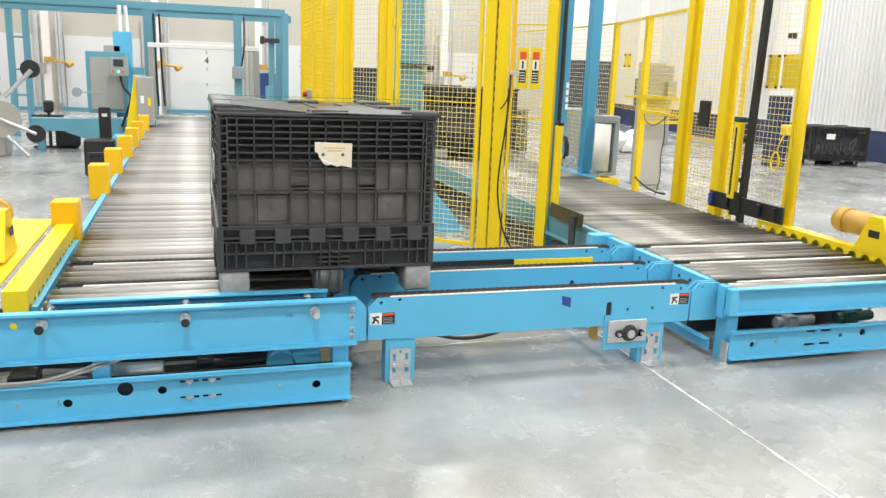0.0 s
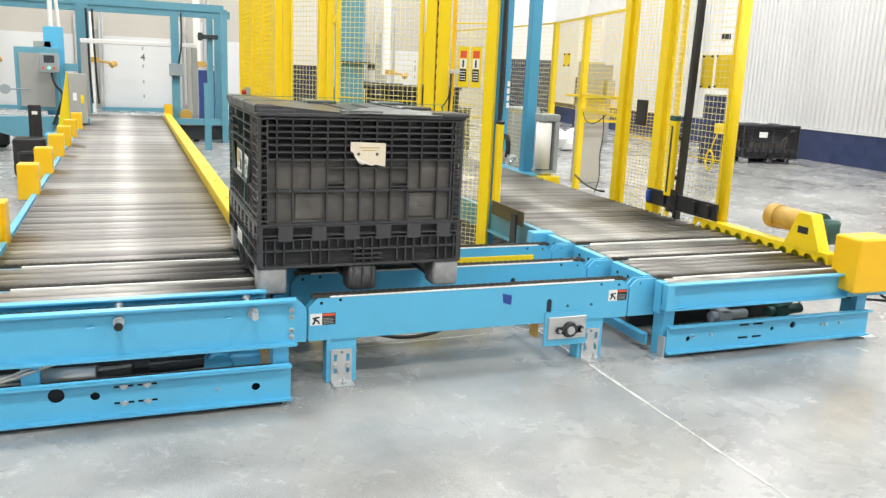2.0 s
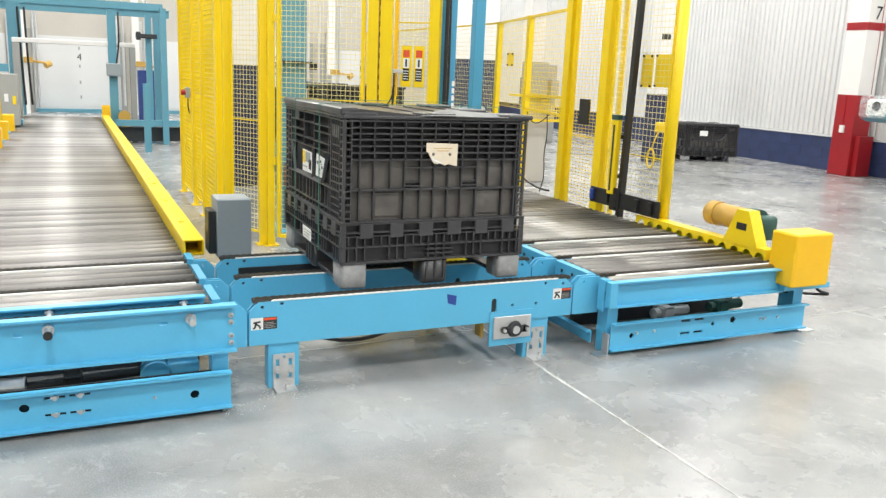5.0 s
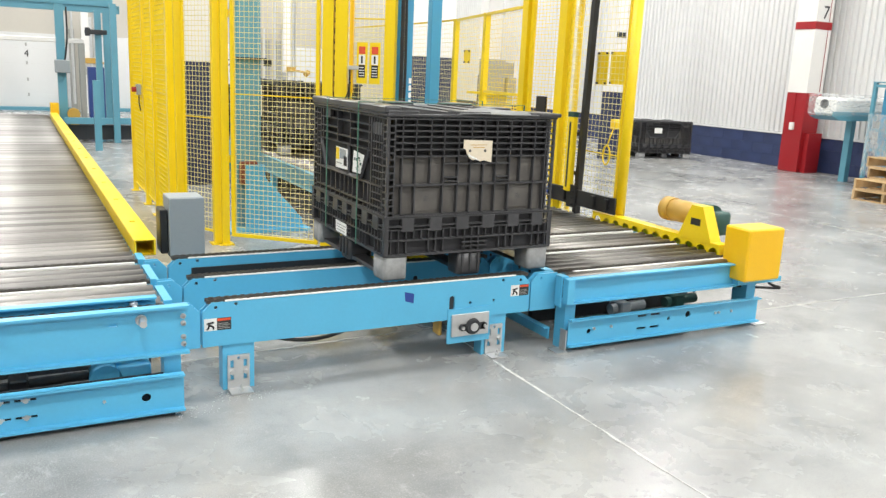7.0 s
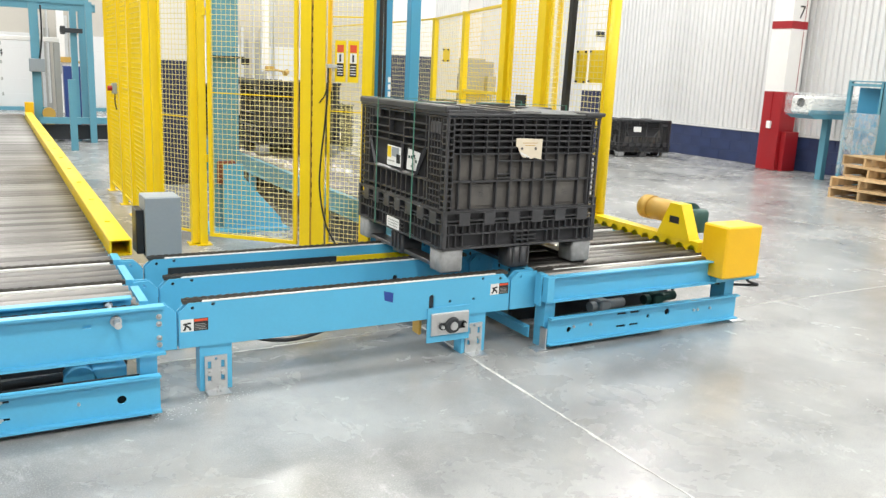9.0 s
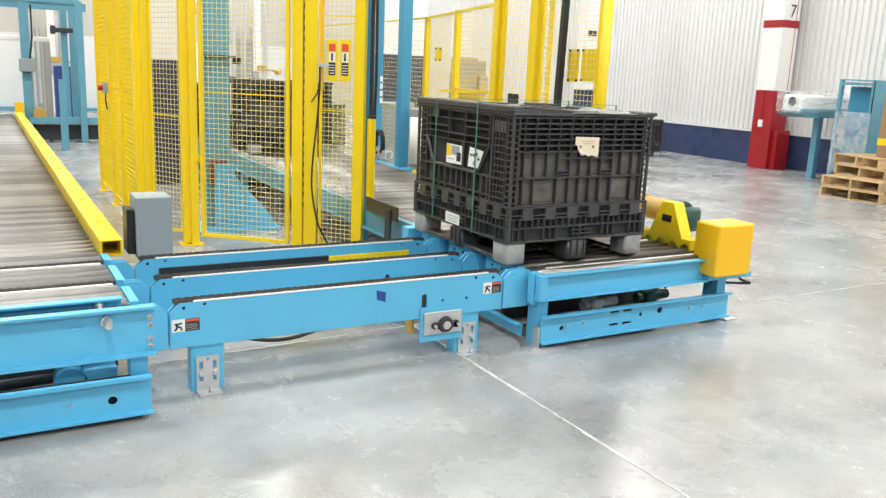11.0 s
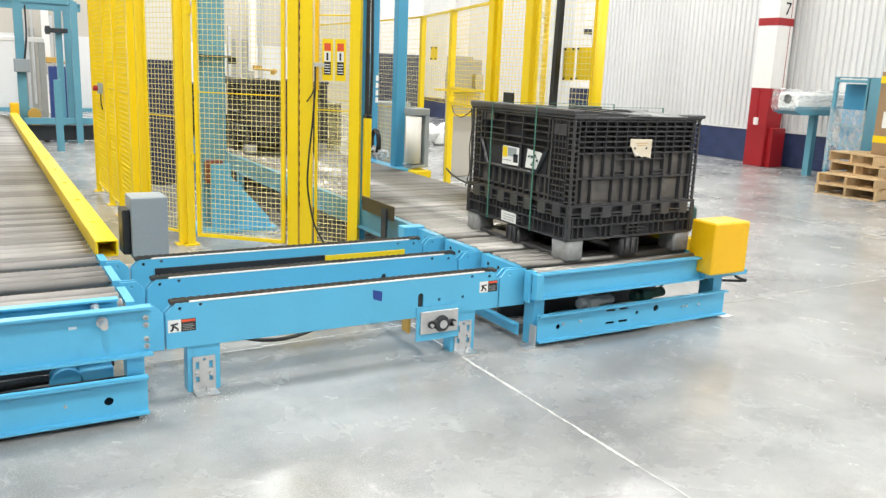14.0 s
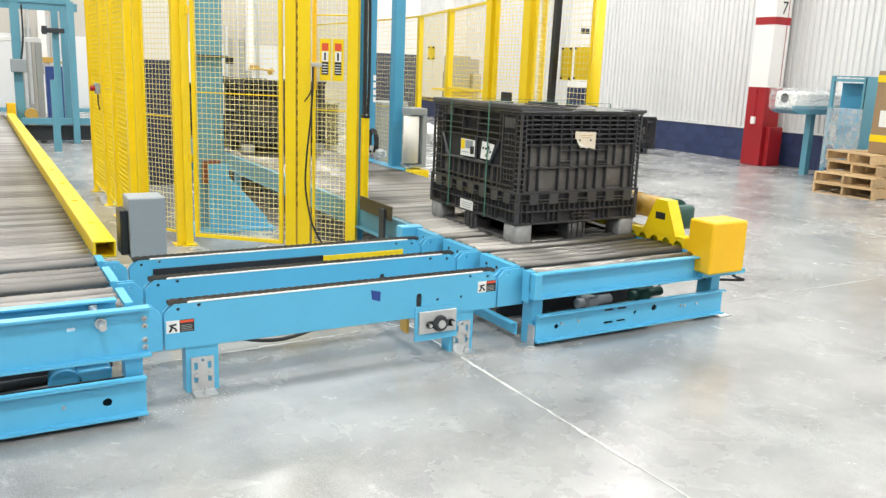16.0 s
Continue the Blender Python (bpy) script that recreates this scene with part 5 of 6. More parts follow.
    box(bm, 2.934, 2.951, 5.885, 6.505, 0.497, 0.619, 0.003)
    part("plate", bm, material("brown_steel", (0.06, 0.045, 0.02), 0.5, grain=30), s)
    bm = B()
    box(bm, 2.912, 2.933, 5.974, 6.062, 0.0, 0.584)
    part("bracket", bm, DARK, s)


def wrapper_masts():
    m = thing("stretch_wrapper", (3.54, 9.381, 0), "blue portal stretch wrapper over the roller bed", "wrapping machine")
    # round-cornered left mast on a sloped foot
    bm = B()
    box(bm, 2.009, 2.274, 8.452, 8.717, 0.012, 3.717, 0.02)
    left = part("mast", bm, TEAL, m, "pale blue mast")
    bm = B()
    prism(bm, [(2.08, 0.03), (2.699, 0.03), (2.673, 0.106), (2.283, 0.549), (2.274, 0.7), (2.08, 0.7)], "y", 8.319, 8.354)
    prism(bm, [(2.08, 0.03), (2.699, 0.03), (2.673, 0.106), (2.283, 0.549), (2.274, 0.7), (2.08, 0.7)], "y", 8.673, 8.708)
    prism(bm, [(2.673, 0.106), (2.699, 0.106), (2.301, 0.549), (2.274, 0.549)], "y", 8.354, 8.673)
    box(bm, 1.859, 2.744, 8.231, 8.806, 0, 0.03)
    part("mast_foot", bm, BLUE, m, "sky-blue sloped mast foot")
    bm = B()
    box(bm, 1.965, 2.319, 8.408, 8.447, 1.757, 1.779)
    box(bm, 2.301, 2.372, 8.408, 8.461, 1.699, 1.77, 0.004)
    part("sensor_arm", bm, BLACK, m)
    bm = B()
    box(bm, 2.276, 2.283, 8.461, 8.514, 1.195, 1.504)
    part("name_strip", bm, WHITE, left, "white lettering strip")
    bm = B()
    box(bm, 2.035, 2.212, 8.363, 8.443, 0.487, 0.726, 0.01)
    part("drive_cover", bm, material("red_brown_cover", (0.22, 0.06, 0.03), 0.5), m, "red-brown cover")
    # right masts
    bm = B()
    box(bm, 4.673, 4.814, 9.381, 9.505, 0.0, 3.717, 0.008)
    part("mast", bm, COLBLUE, m, "blue square mast")
    bm = B()
    box(bm, 4.744, 4.841, 10.266, 10.354, 0.0, 3.717, 0.008)
    mast = part("mast", bm, COLBLUE, m, "blue square mast")
    bm = B()
    for k in range(4):
        box(bm, 4.797, 4.837, 10.261, 10.264, 1.257 + k * 0.097, 1.328 + k * 0.097)
    part("name_strip", bm, WHITE, mast, "white lettering strip")
    bm = B()
    box(bm, 2.035, 4.867, 9.381, 9.646, 3.54, 3.717)
    part("crossbeam", bm, COLBLUE, m)
    bm = B()
    tube_path(bm, [Vector(p) for p in ((4.717, 10.248, 2.832), (4.726, 10.239, 1.681), (4.717, 10.248, 1.062))], 0.02)
    part("cable", bm, RUBBER, mast)
    # film carriage with the white roll
    bm = B()
    box(bm, 4.744, 4.974, 9.027, 9.293, 1.159, 1.248, 0.01)
    box(bm, 4.912, 4.974, 9.027, 9.293, 0.549, 1.159, 0.006)
    box(bm, 4.744, 4.974, 9.027, 9.293, 0.513, 0.549, 0.006)
    car = part("film_carriage", bm, GREYBOX, m, "grey film carriage")
    bm = B()
    rod(bm, (4.797, 9.116, 0.566), (4.797, 9.116, 1.142), 0.098, 24)
    part("film_roll", bm, WHITE, car, "white roll of stretch film", True)
    bm = B()
    box(bm, 4.735, 4.974, 8.938, 9.204, 0.372, 0.487, 0.01)
    part("yellow_base", bm, YELLOW, m, "yellow base block")
    bm = B()
    rnd = random.Random(8)
    for k in range(7):
        if k:
            bm = B()
        a = Vector((4.646, 9.646, 0.531))
        pts = [a + Vector((rnd.uniform(-0.1, 0.1), rnd.uniform(0, 0.5), rnd.uniform(0, 0.16))) for _ in range(6)]
        tube_path(bm, pts, 0.009, 6)
        part("hose", bm, ZINC, m, "pale tangled hose")
    bm = B()
    ring = [Vector((4.62 + 0.01 * i / 6, 9.912 + 0.11 * math.cos(i * 0.8), 0.752 + 0.17 * math.sin(i * 0.8))) for i in range(30)]
    tube_path(bm, ring, 0.014, 6)
    part("coiled_cable", bm, RUBBER, m, "black coiled cable")
    bm = B()
    box(bm, 4.602, 4.779, 9.116, 10.797, 0.266, 0.491, 0.004)
    part("mast_sill", bm, BLUE, m)


def junction_box():
    j = thing("junction_box", (0.974, 5.664, 0), "grey steel electrical enclosure on a bracket beside the conveyor", "electrical box")
    bm = B()
    box(bm, 0.872, 1.102, 5.575, 5.806, 0.416, 0.827, 0.006)
    body = part("body", bm, GREYBOX, j)
    bm = B()
    box(bm, 0.872, 1.102, 5.562, 5.573, 0.42, 0.823, 0.003)
    part("door", bm, GREYBOX, body)
    bm = B()
    box(bm, 0.819, 0.869, 5.602, 5.779, 0.443, 0.743, 0.006)
    part("connector_block", bm, BLACK, body, "black connector block")
    bm = B()
    box(bm, 0.947, 1.027, 5.646, 5.735, 0.0, 0.416)
    part("stand", bm, DARK, j)


left_fence()
right_fence()
sensor_post()
wrapper_masts()
junction_box()

# ---- the back of the hall ----
def dock_door(name, x, number):
    d = thing(name, (x, Y1 - 0.05, 0), "white sectional loading dock door", "door", kind="structure")
    w, h = 1.133, 2.30
    for k in range(5):
        bm = B()
        z = 0.02 + k * h / 5
        box(bm, x - w, x + w, Y1 - 0.05, Y1 - 0.005, z, z + h / 5 - 0.0015)
        part("door_panel", bm, CLADDING, d)
    for s in (-1, 1):
        bm = B()
        box(bm, x + s * (w + 0.03), x + s * (w + 0.12), Y1 - 0.16, Y1 - 0.005, 0, h + 0.6)
        part("track", bm, ZINC, d)
        bm = B()
        box(bm, x + s * (w + 0.13), x + s * (w + 0.30), Y1 - 0.10, Y1 - 0.005, 0, h + 0.2)
        part("jamb", bm, GREYCAB, d)
    if number:
        writing("door_number", number, (x + 0.06, Y1 - 0.055, 1.69), 0.30, d, PRINT)
        for z in (1.97, 1.42, 0.92, 0.46):
            bm = B()
            box(bm, x + 0.035, x + 0.085, Y1 - 0.056, Y1 - 0.051, z - 0.05, z + 0.05)
            part("door_mark", bm, GREYCAB, d)
    bm = B()
    box(bm, x - w - 0.1, x + w + 0.1, Y1 - 0.5, Y1 - 0.2, 0, 0.10)
    part("dock_sill", bm, TEAL, d)


def dock_pole(x):
    """Dock light and restraint controls between two doors."""
    p = thing("dock_light", (x, Y1 - 1.4, 0), "yellow dock loading light on a white post", "lamp", "dock lights")
    bm = B()
    box(bm, x - 0.10, x + 0.10, Y1 - 1.5, Y1 - 1.3, 0, 3.982)
    part("post", bm, COLUMN_WHITE, p)
    bm = B()
    rod(bm, (x + 0.1, Y1 - 1.45, 1.549), (x + 0.62, Y1 - 1.6, 1.487), 0.035, 8)
    box(bm, x - 0.05, x + 0.25, Y1 - 1.62, Y1 - 1.52, 1.487, 1.646, 0.01)
    part("arm", bm, OCHRE, p)
    bm = B()
    rod(bm, (x + 0.58, Y1 - 1.66, 1.416), (x + 0.70, Y1 - 1.56, 1.487), 0.09, 12)
    part("head", bm, OCHRE, p)
    for dx in (-0.35, 0.28, 0.36):
        bm = B()
        rod(bm, (x + dx, Y1 - 1.2, 0.266), (x + dx, Y1 - 1.2, 3.717), 0.035, 8)
        part("conduit", bm, ZINC, p)
    bm = B()
    box(bm, x - 0.22, x - 0.02, Y1 - 1.65, Y1 - 1.52, 1.151, 1.46, 0.01)
    part("control_box", bm, GREYCAB, p)


def gantry():
    g = thing("strapping_gantry", (-0.885, 19.293, 0), "pale blue steel gantry over the conveyor's far end", "gantry")
    y = 19.293
    for x, w in ((-3.654, 0.06), (-3.345, 0.06), (-0.90, 0.125), (1.858, 0.07)):
        bm = B()
        box(bm, x - w, x + w, y - w, y + w, 0.0, 2.744)
        part("post", bm, TEAL, g)
    bm = B()
    box(bm, -4.248, 2.124, y - 0.08, y + 0.08, 2.611, 2.744)
    box(bm, -4.248, 2.124, y - 0.12, y + 0.12, 2.744, 2.77)
    part("beam", bm, TEAL, g)
    bm = B()
    box(bm, -4.248, 2.124, y + 1.151, y + 1.239, 2.832, 2.974)
    part("beam", bm, TEAL, g)
    for z in (0.841, 1.372, 2.035):
        bm = B()
        box(bm, -3.595, -3.405, y - 0.03, y + 0.03, z, z + 0.04)
        part("brace", bm, TEAL, g)
    # mast with junction box beside the roller bed
    bm = B()
    box(bm, 0.83, 0.99, 18.496, 18.674, 0.0, 2.699)
    mast = part("post", bm, TEAL, g)
    bm = B()
    box(bm, 0.778, 1.058, 18.319, 18.479, 1.361, 1.614, 0.01)
    part("junction_box", bm, GREYBOX, mast)
    bm = B()
    tube_path(bm, [Vector(p) for p in ((1.044, 18.541, 2.655), (1.035, 18.496, 2.035), (0.974, 18.479, 1.593))], 0.018)
    part("cable", bm, RUBBER, mast)
    for dx in (0.0, 0.12):
        bm = B()
        tube_path(bm, [Vector(p) for p in ((-0.814 + dx, 19.027, 2.655), (-0.796 + dx, 19.027, 1.681), (-0.761 + dx, 19.027, 0.708))], 0.022)
        part("cable", bm, RUBBER, g, "black hanging cable")
    # strapping arch
    a = thing("strap_arch", (0.089, 18.585, 0), "pale grey strapping arch over the conveyor", "arch")
    for nm, x0, x1, z0, z1 in (("leg", -0.93, -0.80, 0.0, 1.95), ("leg", 1.24, 1.36, 0.0, 1.95), ("top", -0.93, 1.36, 1.95, 2.045)):
        bm = B()
        box(bm, x0, x1, 18.541, 18.718, z0, z1, 0.01)
        part(nm, bm, COLUMN_WHITE if nm == "top" else GREYCAB, a)
    bm = B()
    rod(bm, (1.08, 18.231, 0.549), (1.08, 18.408, 0.549), 0.12, 16)
    box(bm, 1.018, 1.168, 18.231, 18.408, 0.266, 0.487, 0.01)
    part("motor", bm, OCHRE, a)
    # blue side frame with the hanging sensor head
    b = thing("side_frame_stand", (1.593, 18.054, 0), "pale blue frame with a clamped camera head", "frame")
    for x, y, h in ((1.372, 16.461, 1.283), (1.859, 17.966, 2.744), (1.593, 18.231, 2.611)):
        bm = B()
        box(bm, x - 0.06, x + 0.06, y - 0.06, y + 0.06, 0.0, h)
        part("post", bm, TEAL, b)
    bm = B()
    box(bm, 0.885, 2.212, 17.966, 18.072, 0.372, 0.496)
    part("rail", bm, TEAL, b)
    bm = B()
    box(bm, 0.885, 2.212, 18.143, 18.496, 0.044, 0.336)
    part("skirt", bm, DARK, b)
    bm = B()
    box(bm, 1.345, 1.752, 18.072, 18.213, 2.142, 2.23, 0.01)
    box(bm, 1.345, 1.434, 18.019, 18.125, 2.106, 2.266, 0.01)
    part("camera_head", bm, DARK, b)
    c = thing("blue_locker", (1.947, 24.78, 0), "dark blue steel locker", "locker")
    for x in (1.86, 2.085):
        bm = B()
        box(bm, x, x + 0.21, 24.603, 24.957, 0.0, 1.416, 0.01)
        part("door", bm, LOCKER, c)


def strapper():
    s = thing("strapping_machine", (-1.561, 16.284, 0), "pale blue strapping machine with grey cabinet and control console", "machine")
    bm = B()
    box(bm, -2.018, -1.328, 16.284, 16.726, 0.708, 1.814, 0.01)
    cab = part("cabinet", bm, TEAL, s)
    bm = B()
    box(bm, -1.947, -1.398, 16.257, 16.28, 0.779, 1.708, 0.004)
    part("door", bm, GREYCAB, cab, "grey cabinet door")
    bm = B()
    box(bm, -1.593, -1.283, 15.93, 16.107, 1.389, 1.717, 0.01)
    con = part("console", bm, GREYBOX, s, "grey control console")
    bm = B()
    box(bm, -1.522, -1.354, 15.921, 15.926, 1.558, 1.681)
    part("screen", bm, DARK, con)
    for x, mt in ((-1.531, SIGNRED), (-1.443, GREENLAMP), (-1.363, SIGNRED)):
        bm = B()
        rod(bm, (x, 15.93, 1.469), (x, 15.903, 1.469), 0.022, 10)
        part("button", bm, mt, con)
    bm = B()
    box(bm, -1.558, -1.239, 16.549, 16.815, 0.619, 2.186, 0.01)
    part("head", bm, BLUE, s, "sky-blue upper housing")
    bm = B()
    box(bm, -1.726, -1.434, 16.549, 16.771, 1.814, 1.929, 0.01)
    part("cap", bm, GREYCAB, s)
    bm = B()
    box(bm, -1.239, -1.018, 16.372, 16.549, 1.416, 1.549)
    part("arm", bm, TEAL, s)
    bm = B()
    prism(bm, [(-1.345, 0.487), (-1.097, 0.487), (-1.115, 1.398), (-1.177, 1.398)], "y", 15.841, 15.886)
    part("gusset", bm, YELLOW, s, "yellow triangular gusset")
    bm = B()
    box(bm, -1.142, -0.867, 15.753, 16.107, 0.531, 1.389, 0.008)
    gc = part("side_cabinet", bm, GREYCAB, s, "grey side cabinet")
    bm = B()
    box(bm, -1.08, -1.018, 15.744, 15.75, 0.929, 1.062)
    part("notice", bm, WHITE, gc)
    bm = B()
    box(bm, -0.956, -0.903, 15.744, 15.75, 0.885, 1.027)
    part("warning_label", bm, YELLOW, gc)
    bm = B()
    box(bm, -2.965, -0.841, 16.195, 16.461, 0.372, 0.602, 0.01)
    part("frame_rail", bm, TEAL, s)
    for x in (-2.832, -1.77, -1.151):
        bm = B()
        box(bm, x - 0.06, x + 0.06, 16.24, 16.417, 0.0, 0.372)
        part("leg", bm, TEAL, s)
    bm = B()
    prism(bm, [(-2.39, 0.372), (-2.035, 0.619), (-1.416, 0.619), (-1.416, 0.221), (-1.947, 0.221)], "y", 16.019, 16.151)
    part("gusset", bm, TEAL, s)
    bm = B()
    box(bm, -1.549, -0.929, 15.399, 15.841, 0.133, 0.372, 0.02)
    part("tray", bm, BLUE, s)
    bm = B()
    tube_path(bm, [Vector(p) for p in ((-1.416, 16.019, 1.389), (-1.372, 15.974, 1.195), (-1.257, 15.974, 1.018), (-1.328, 15.974, 0.752), (-1.434, 15.974, 0.487))], 0.022)
    part("cable", bm, RUBBER, s, "black console cable")
    bm = B()
    rod(bm, (-2.168, 16.107, 1.08), (-2.168, 16.072, 1.08), 0.085, 20)
    rod(bm, (-2.124, 16.107, 1.08), (-1.77, 16.195, 1.08), 0.012, 8)
    part("dial", bm, GREYBOX, s)
    bm = B()
    tube_path(bm, [Vector((-1.434, 16.638, 2.186)), Vector((-1.434, 16.638, 2.655))], 0.04, 10)
    tube_path(bm, [Vector((-1.301, 16.638, 2.186)), Vector((-1.328, 16.638, 2.655))], 0.03, 10)
    part("strap_tube", bm, COLUMN_WHITE, s, "pale plastic strap tubes")
    # strap reel stand
    r = thing("strap_reel_stand", (-3.186, 15.488, 0), "grey strap dispenser with pale reel and black wheels", "reel stand")
    bm = B()
    box(bm, -3.496, -3.098, 15.311, 15.841, 0.0, 0.885, 0.03)
    part("cabinet", bm, GREYCAB, r)
    bm = B()
    rod(bm, (-3.142, 15.293, 0.637), (-3.142, 15.24, 0.637), 0.31, 28)
    part("reel", bm, REEL, r, "pale grey strap reel", True)
    bm = B()
    tube_path(bm, [Vector(p) for p in ((-3.10, 15.45, 1.0), (-2.66, 15.46, 1.45))], 0.04, 8)
    part("arm", bm, ZINC, r)
    bm = B()
    tube_path(bm, [Vector(p) for p in ((-3.142, 15.222, 0.637), (-2.611, 15.222, 0.398))], 0.03, 8)
    part("arm", bm, ZINC, r)
    bm = B()
    tube_path(bm, [Vector(p) for p in ((-3.053, 15.222, 0.354), (-2.744, 15.222, 0.02))], 0.03, 8)
    part("arm", bm, ZINC, r)
    bm = B()
    rod(bm, (-2.69, 15.594, 1.47), (-2.69, 15.488, 1.47), 0.15, 22)
    rod(bm, (-2.69, 15.488, 1.47), (-2.69, 15.47, 1.47), 0.06, 14)
    part("wheel", bm, BLACK, r, "black wheel", True)
    bm = B()
    rod(bm, (-2.62, 15.311, 0.40), (-2.62, 15.222, 0.40), 0.15, 22)
    part("wheel", bm, BLACK, r, "black wheel", True)
    s.location.x += 0.12
    # rolling case by the bed, bag and stand behind
    k = thing("rolling_case", (-1.363, 12.479, 0), "black hard-shell rolling case with raised handle", "case")
    bm = B()
    box(bm, -1.558, -1.151, 12.39, 12.7, 0.05, 0.584, 0.03)
    part("shell", bm, BLACK, k)
    for x in (-1.504, -1.204):
        bm = B()
        rod(bm, (x - 0.02, 12.655, 0.06), (x + 0.02, 12.655, 0.06), 0.06, 14)
        part("wheel", bm, RUBBER, k)
    bm = B()
    for x in (-1.345, -1.221):
        box(bm, x - 0.02, x + 0.02, 12.655, 12.691, 0.531, 0.991)
    box(bm, -1.363, -1.204, 12.647, 12.7, 0.938, 1.018, 0.01)
    box(bm, -1.328, -1.239, 12.664, 12.682, 0.531, 0.938)
    part("handle", bm, BLACK, k)
    bm = B()
    box(bm, -1.319, -1.248, 12.638, 12.645, 0.885, 0.929)
    part("tag", bm, WHITE, k)
    bm = B()
    box(bm, -1.469, -1.239, 12.363, 12.39, 0.354, 0.407, 0.01)
    box(bm, -1.522, -1.469, 12.363, 12.39, 0.177, 0.398, 0.01)
    part("latch", bm, DARK, k)
    bm = B()
    box(bm, -2.543, -2.125, 16.726, 16.992, 0.0, 0.381, 0.06)
    solo("equipment_bag", bm, BLACK, "black soft equipment bag on the floor", "bag")
    t = thing("tool_stand", (-2.655, 16.815, 0), "small dark tool stand with a head", "stand")
    bm = B()
    box(bm, -2.92, -2.301, 16.771, 16.859, 0, 0.044)
    rod(bm, (-2.637, 16.815, 0.03), (-2.637, 16.815, 0.664), 0.03, 8)
    part("pole", bm, DARK, t)
    bm = B()
    box(bm, -2.717, -2.549, 16.726, 16.904, 0.664, 0.885, 0.03)
    part("head", bm, BLACK, t)
    bm = B()
    box(bm, -2.92, -2.39, 16.726, 16.904, 0.584, 0.619)
    part("shelf", bm, DARK, t)


def building_column(name, x, y, w, base, mat, label):
    c = thing(name, (x, y, 0), label, "column", "building columns", "structure")
    bm = B()
    box(bm, x - w, x + w, y - w, y + w, 0, base, 0.01)
    part("painted_base", bm, mat, c)
    bm = B()
    box(bm, x - w + 0.004, x + w - 0.004, y - w + 0.004, y + w - 0.004, base, CEIL)
    part("shaft", bm, COLUMN_WHITE, c)
    return c


def columns():
    building_column("column_1", 2.39, 12.08, 0.292, 1.708, NAVY, "white building column with navy painted base")
    building_column("column_2", 7.947, 16.284, 0.496, 2.018, NAVY, "white building column with navy painted base")
    building_column("column_3", 11.594, 19.647, 0.221, 1.681, NAVY, "white building column with navy painted base")
    col = building_column("column_4", 11.63, 14.337, 0.165, 1.46, NAVY, "white building column with navy painted base")
    bm = B()
    box(bm, 11.47, 11.70, 14.165, 14.171, 2.60, 2.71)
    part("column_plate", bm, DARK, col, "dark column plate")
    x, y, w = 14.62, 11.824, 0.239
    c = building_column("column_5", x, y, w, 1.628, RED, "white building column with red base and red band")
    bm = B()
    box(bm, x - w - 0.004, x + w + 0.004, y - w - 0.004, y + w + 0.004, 2.894, 3.044)
    part("red_band", bm, RED, c)
    bm = B()
    box(bm, x - w + 0.1, x + w + 0.02, y - w - 0.12, y - w - 0.002, 0, 0.814, 0.006)
    part("corner_guard", bm, RED, c, "red steel guard")
    writing("column_number", "7", (x + 0.02, y - w - 0.003, 3.215), 0.36, c, PRINT)
    for dx in (-0.05, 0.09):
        bm = B()
        box(bm, x + dx - 0.03, x + dx + 0.03, y - w - 0.006, y - w - 0.001, 3.558, 3.805)
        part("letter_bar", bm, PRINT, c)
    bm = B()
    box(bm, x - w - 0.05, x - w - 0.002, y - 0.05, y + 0.05, 0.867, 1.018, 0.005)
    outlet = part("outlet_box", bm, COLUMN_WHITE, c, "small white outlet box")
    bm = B()
    box(bm, x - w - 0.015, x - w - 0.002, y + 0.0, y + 0.02, 1.018, 1.628)
    part("conduit", bm, RED, outlet, "red painted conduit")
    bm = B()
    box(bm, x + w * 0.55, x + w * 0.60, y - w - 0.006, y - w - 0.002, 1.65, 4.6)
    part("seam_conduit", bm, RED, c, "thin red painted conduit")


def pallet(at, turn, top=True):
    """A four-way wooden pallet, board by board."""
    L, W = 1.22, 1.02
    o = thing("wooden_pallet", (0, 0, 0), "pale rough-sawn wooden pallet in a stack", "pallet", "stacked pallets")
    for y in (-W / 2 + 0.02, 0, W / 2 - 0.02):
        bm = B()
        box(bm, -L / 2, L / 2, y - 0.019, y + 0.019, 0.016, 0.148)
        part("stringer", bm, WOOD, o)
    for k in range(7):
        bm = B()
        x = -L / 2 + 0.05 + k * (L - 0.1) / 6
        box(bm, x - 0.048, x + 0.048, -W / 2, W / 2, 0.148, 0.166)
        part("deck_board", bm, WOOD, o)
    for k in range(4):
        bm = B()
        x = -L / 2 + 0.05 + k * (L - 0.1) / 3
        box(bm, x - 0.048, x + 0.048, -W / 2, W / 2, 0.0, 0.016)
        part("bottom_board", bm, WOOD, o)
    o.matrix_basis = Matrix.Translation(at) @ pose(0, 0, 0, 0, 0, turn)
    return o


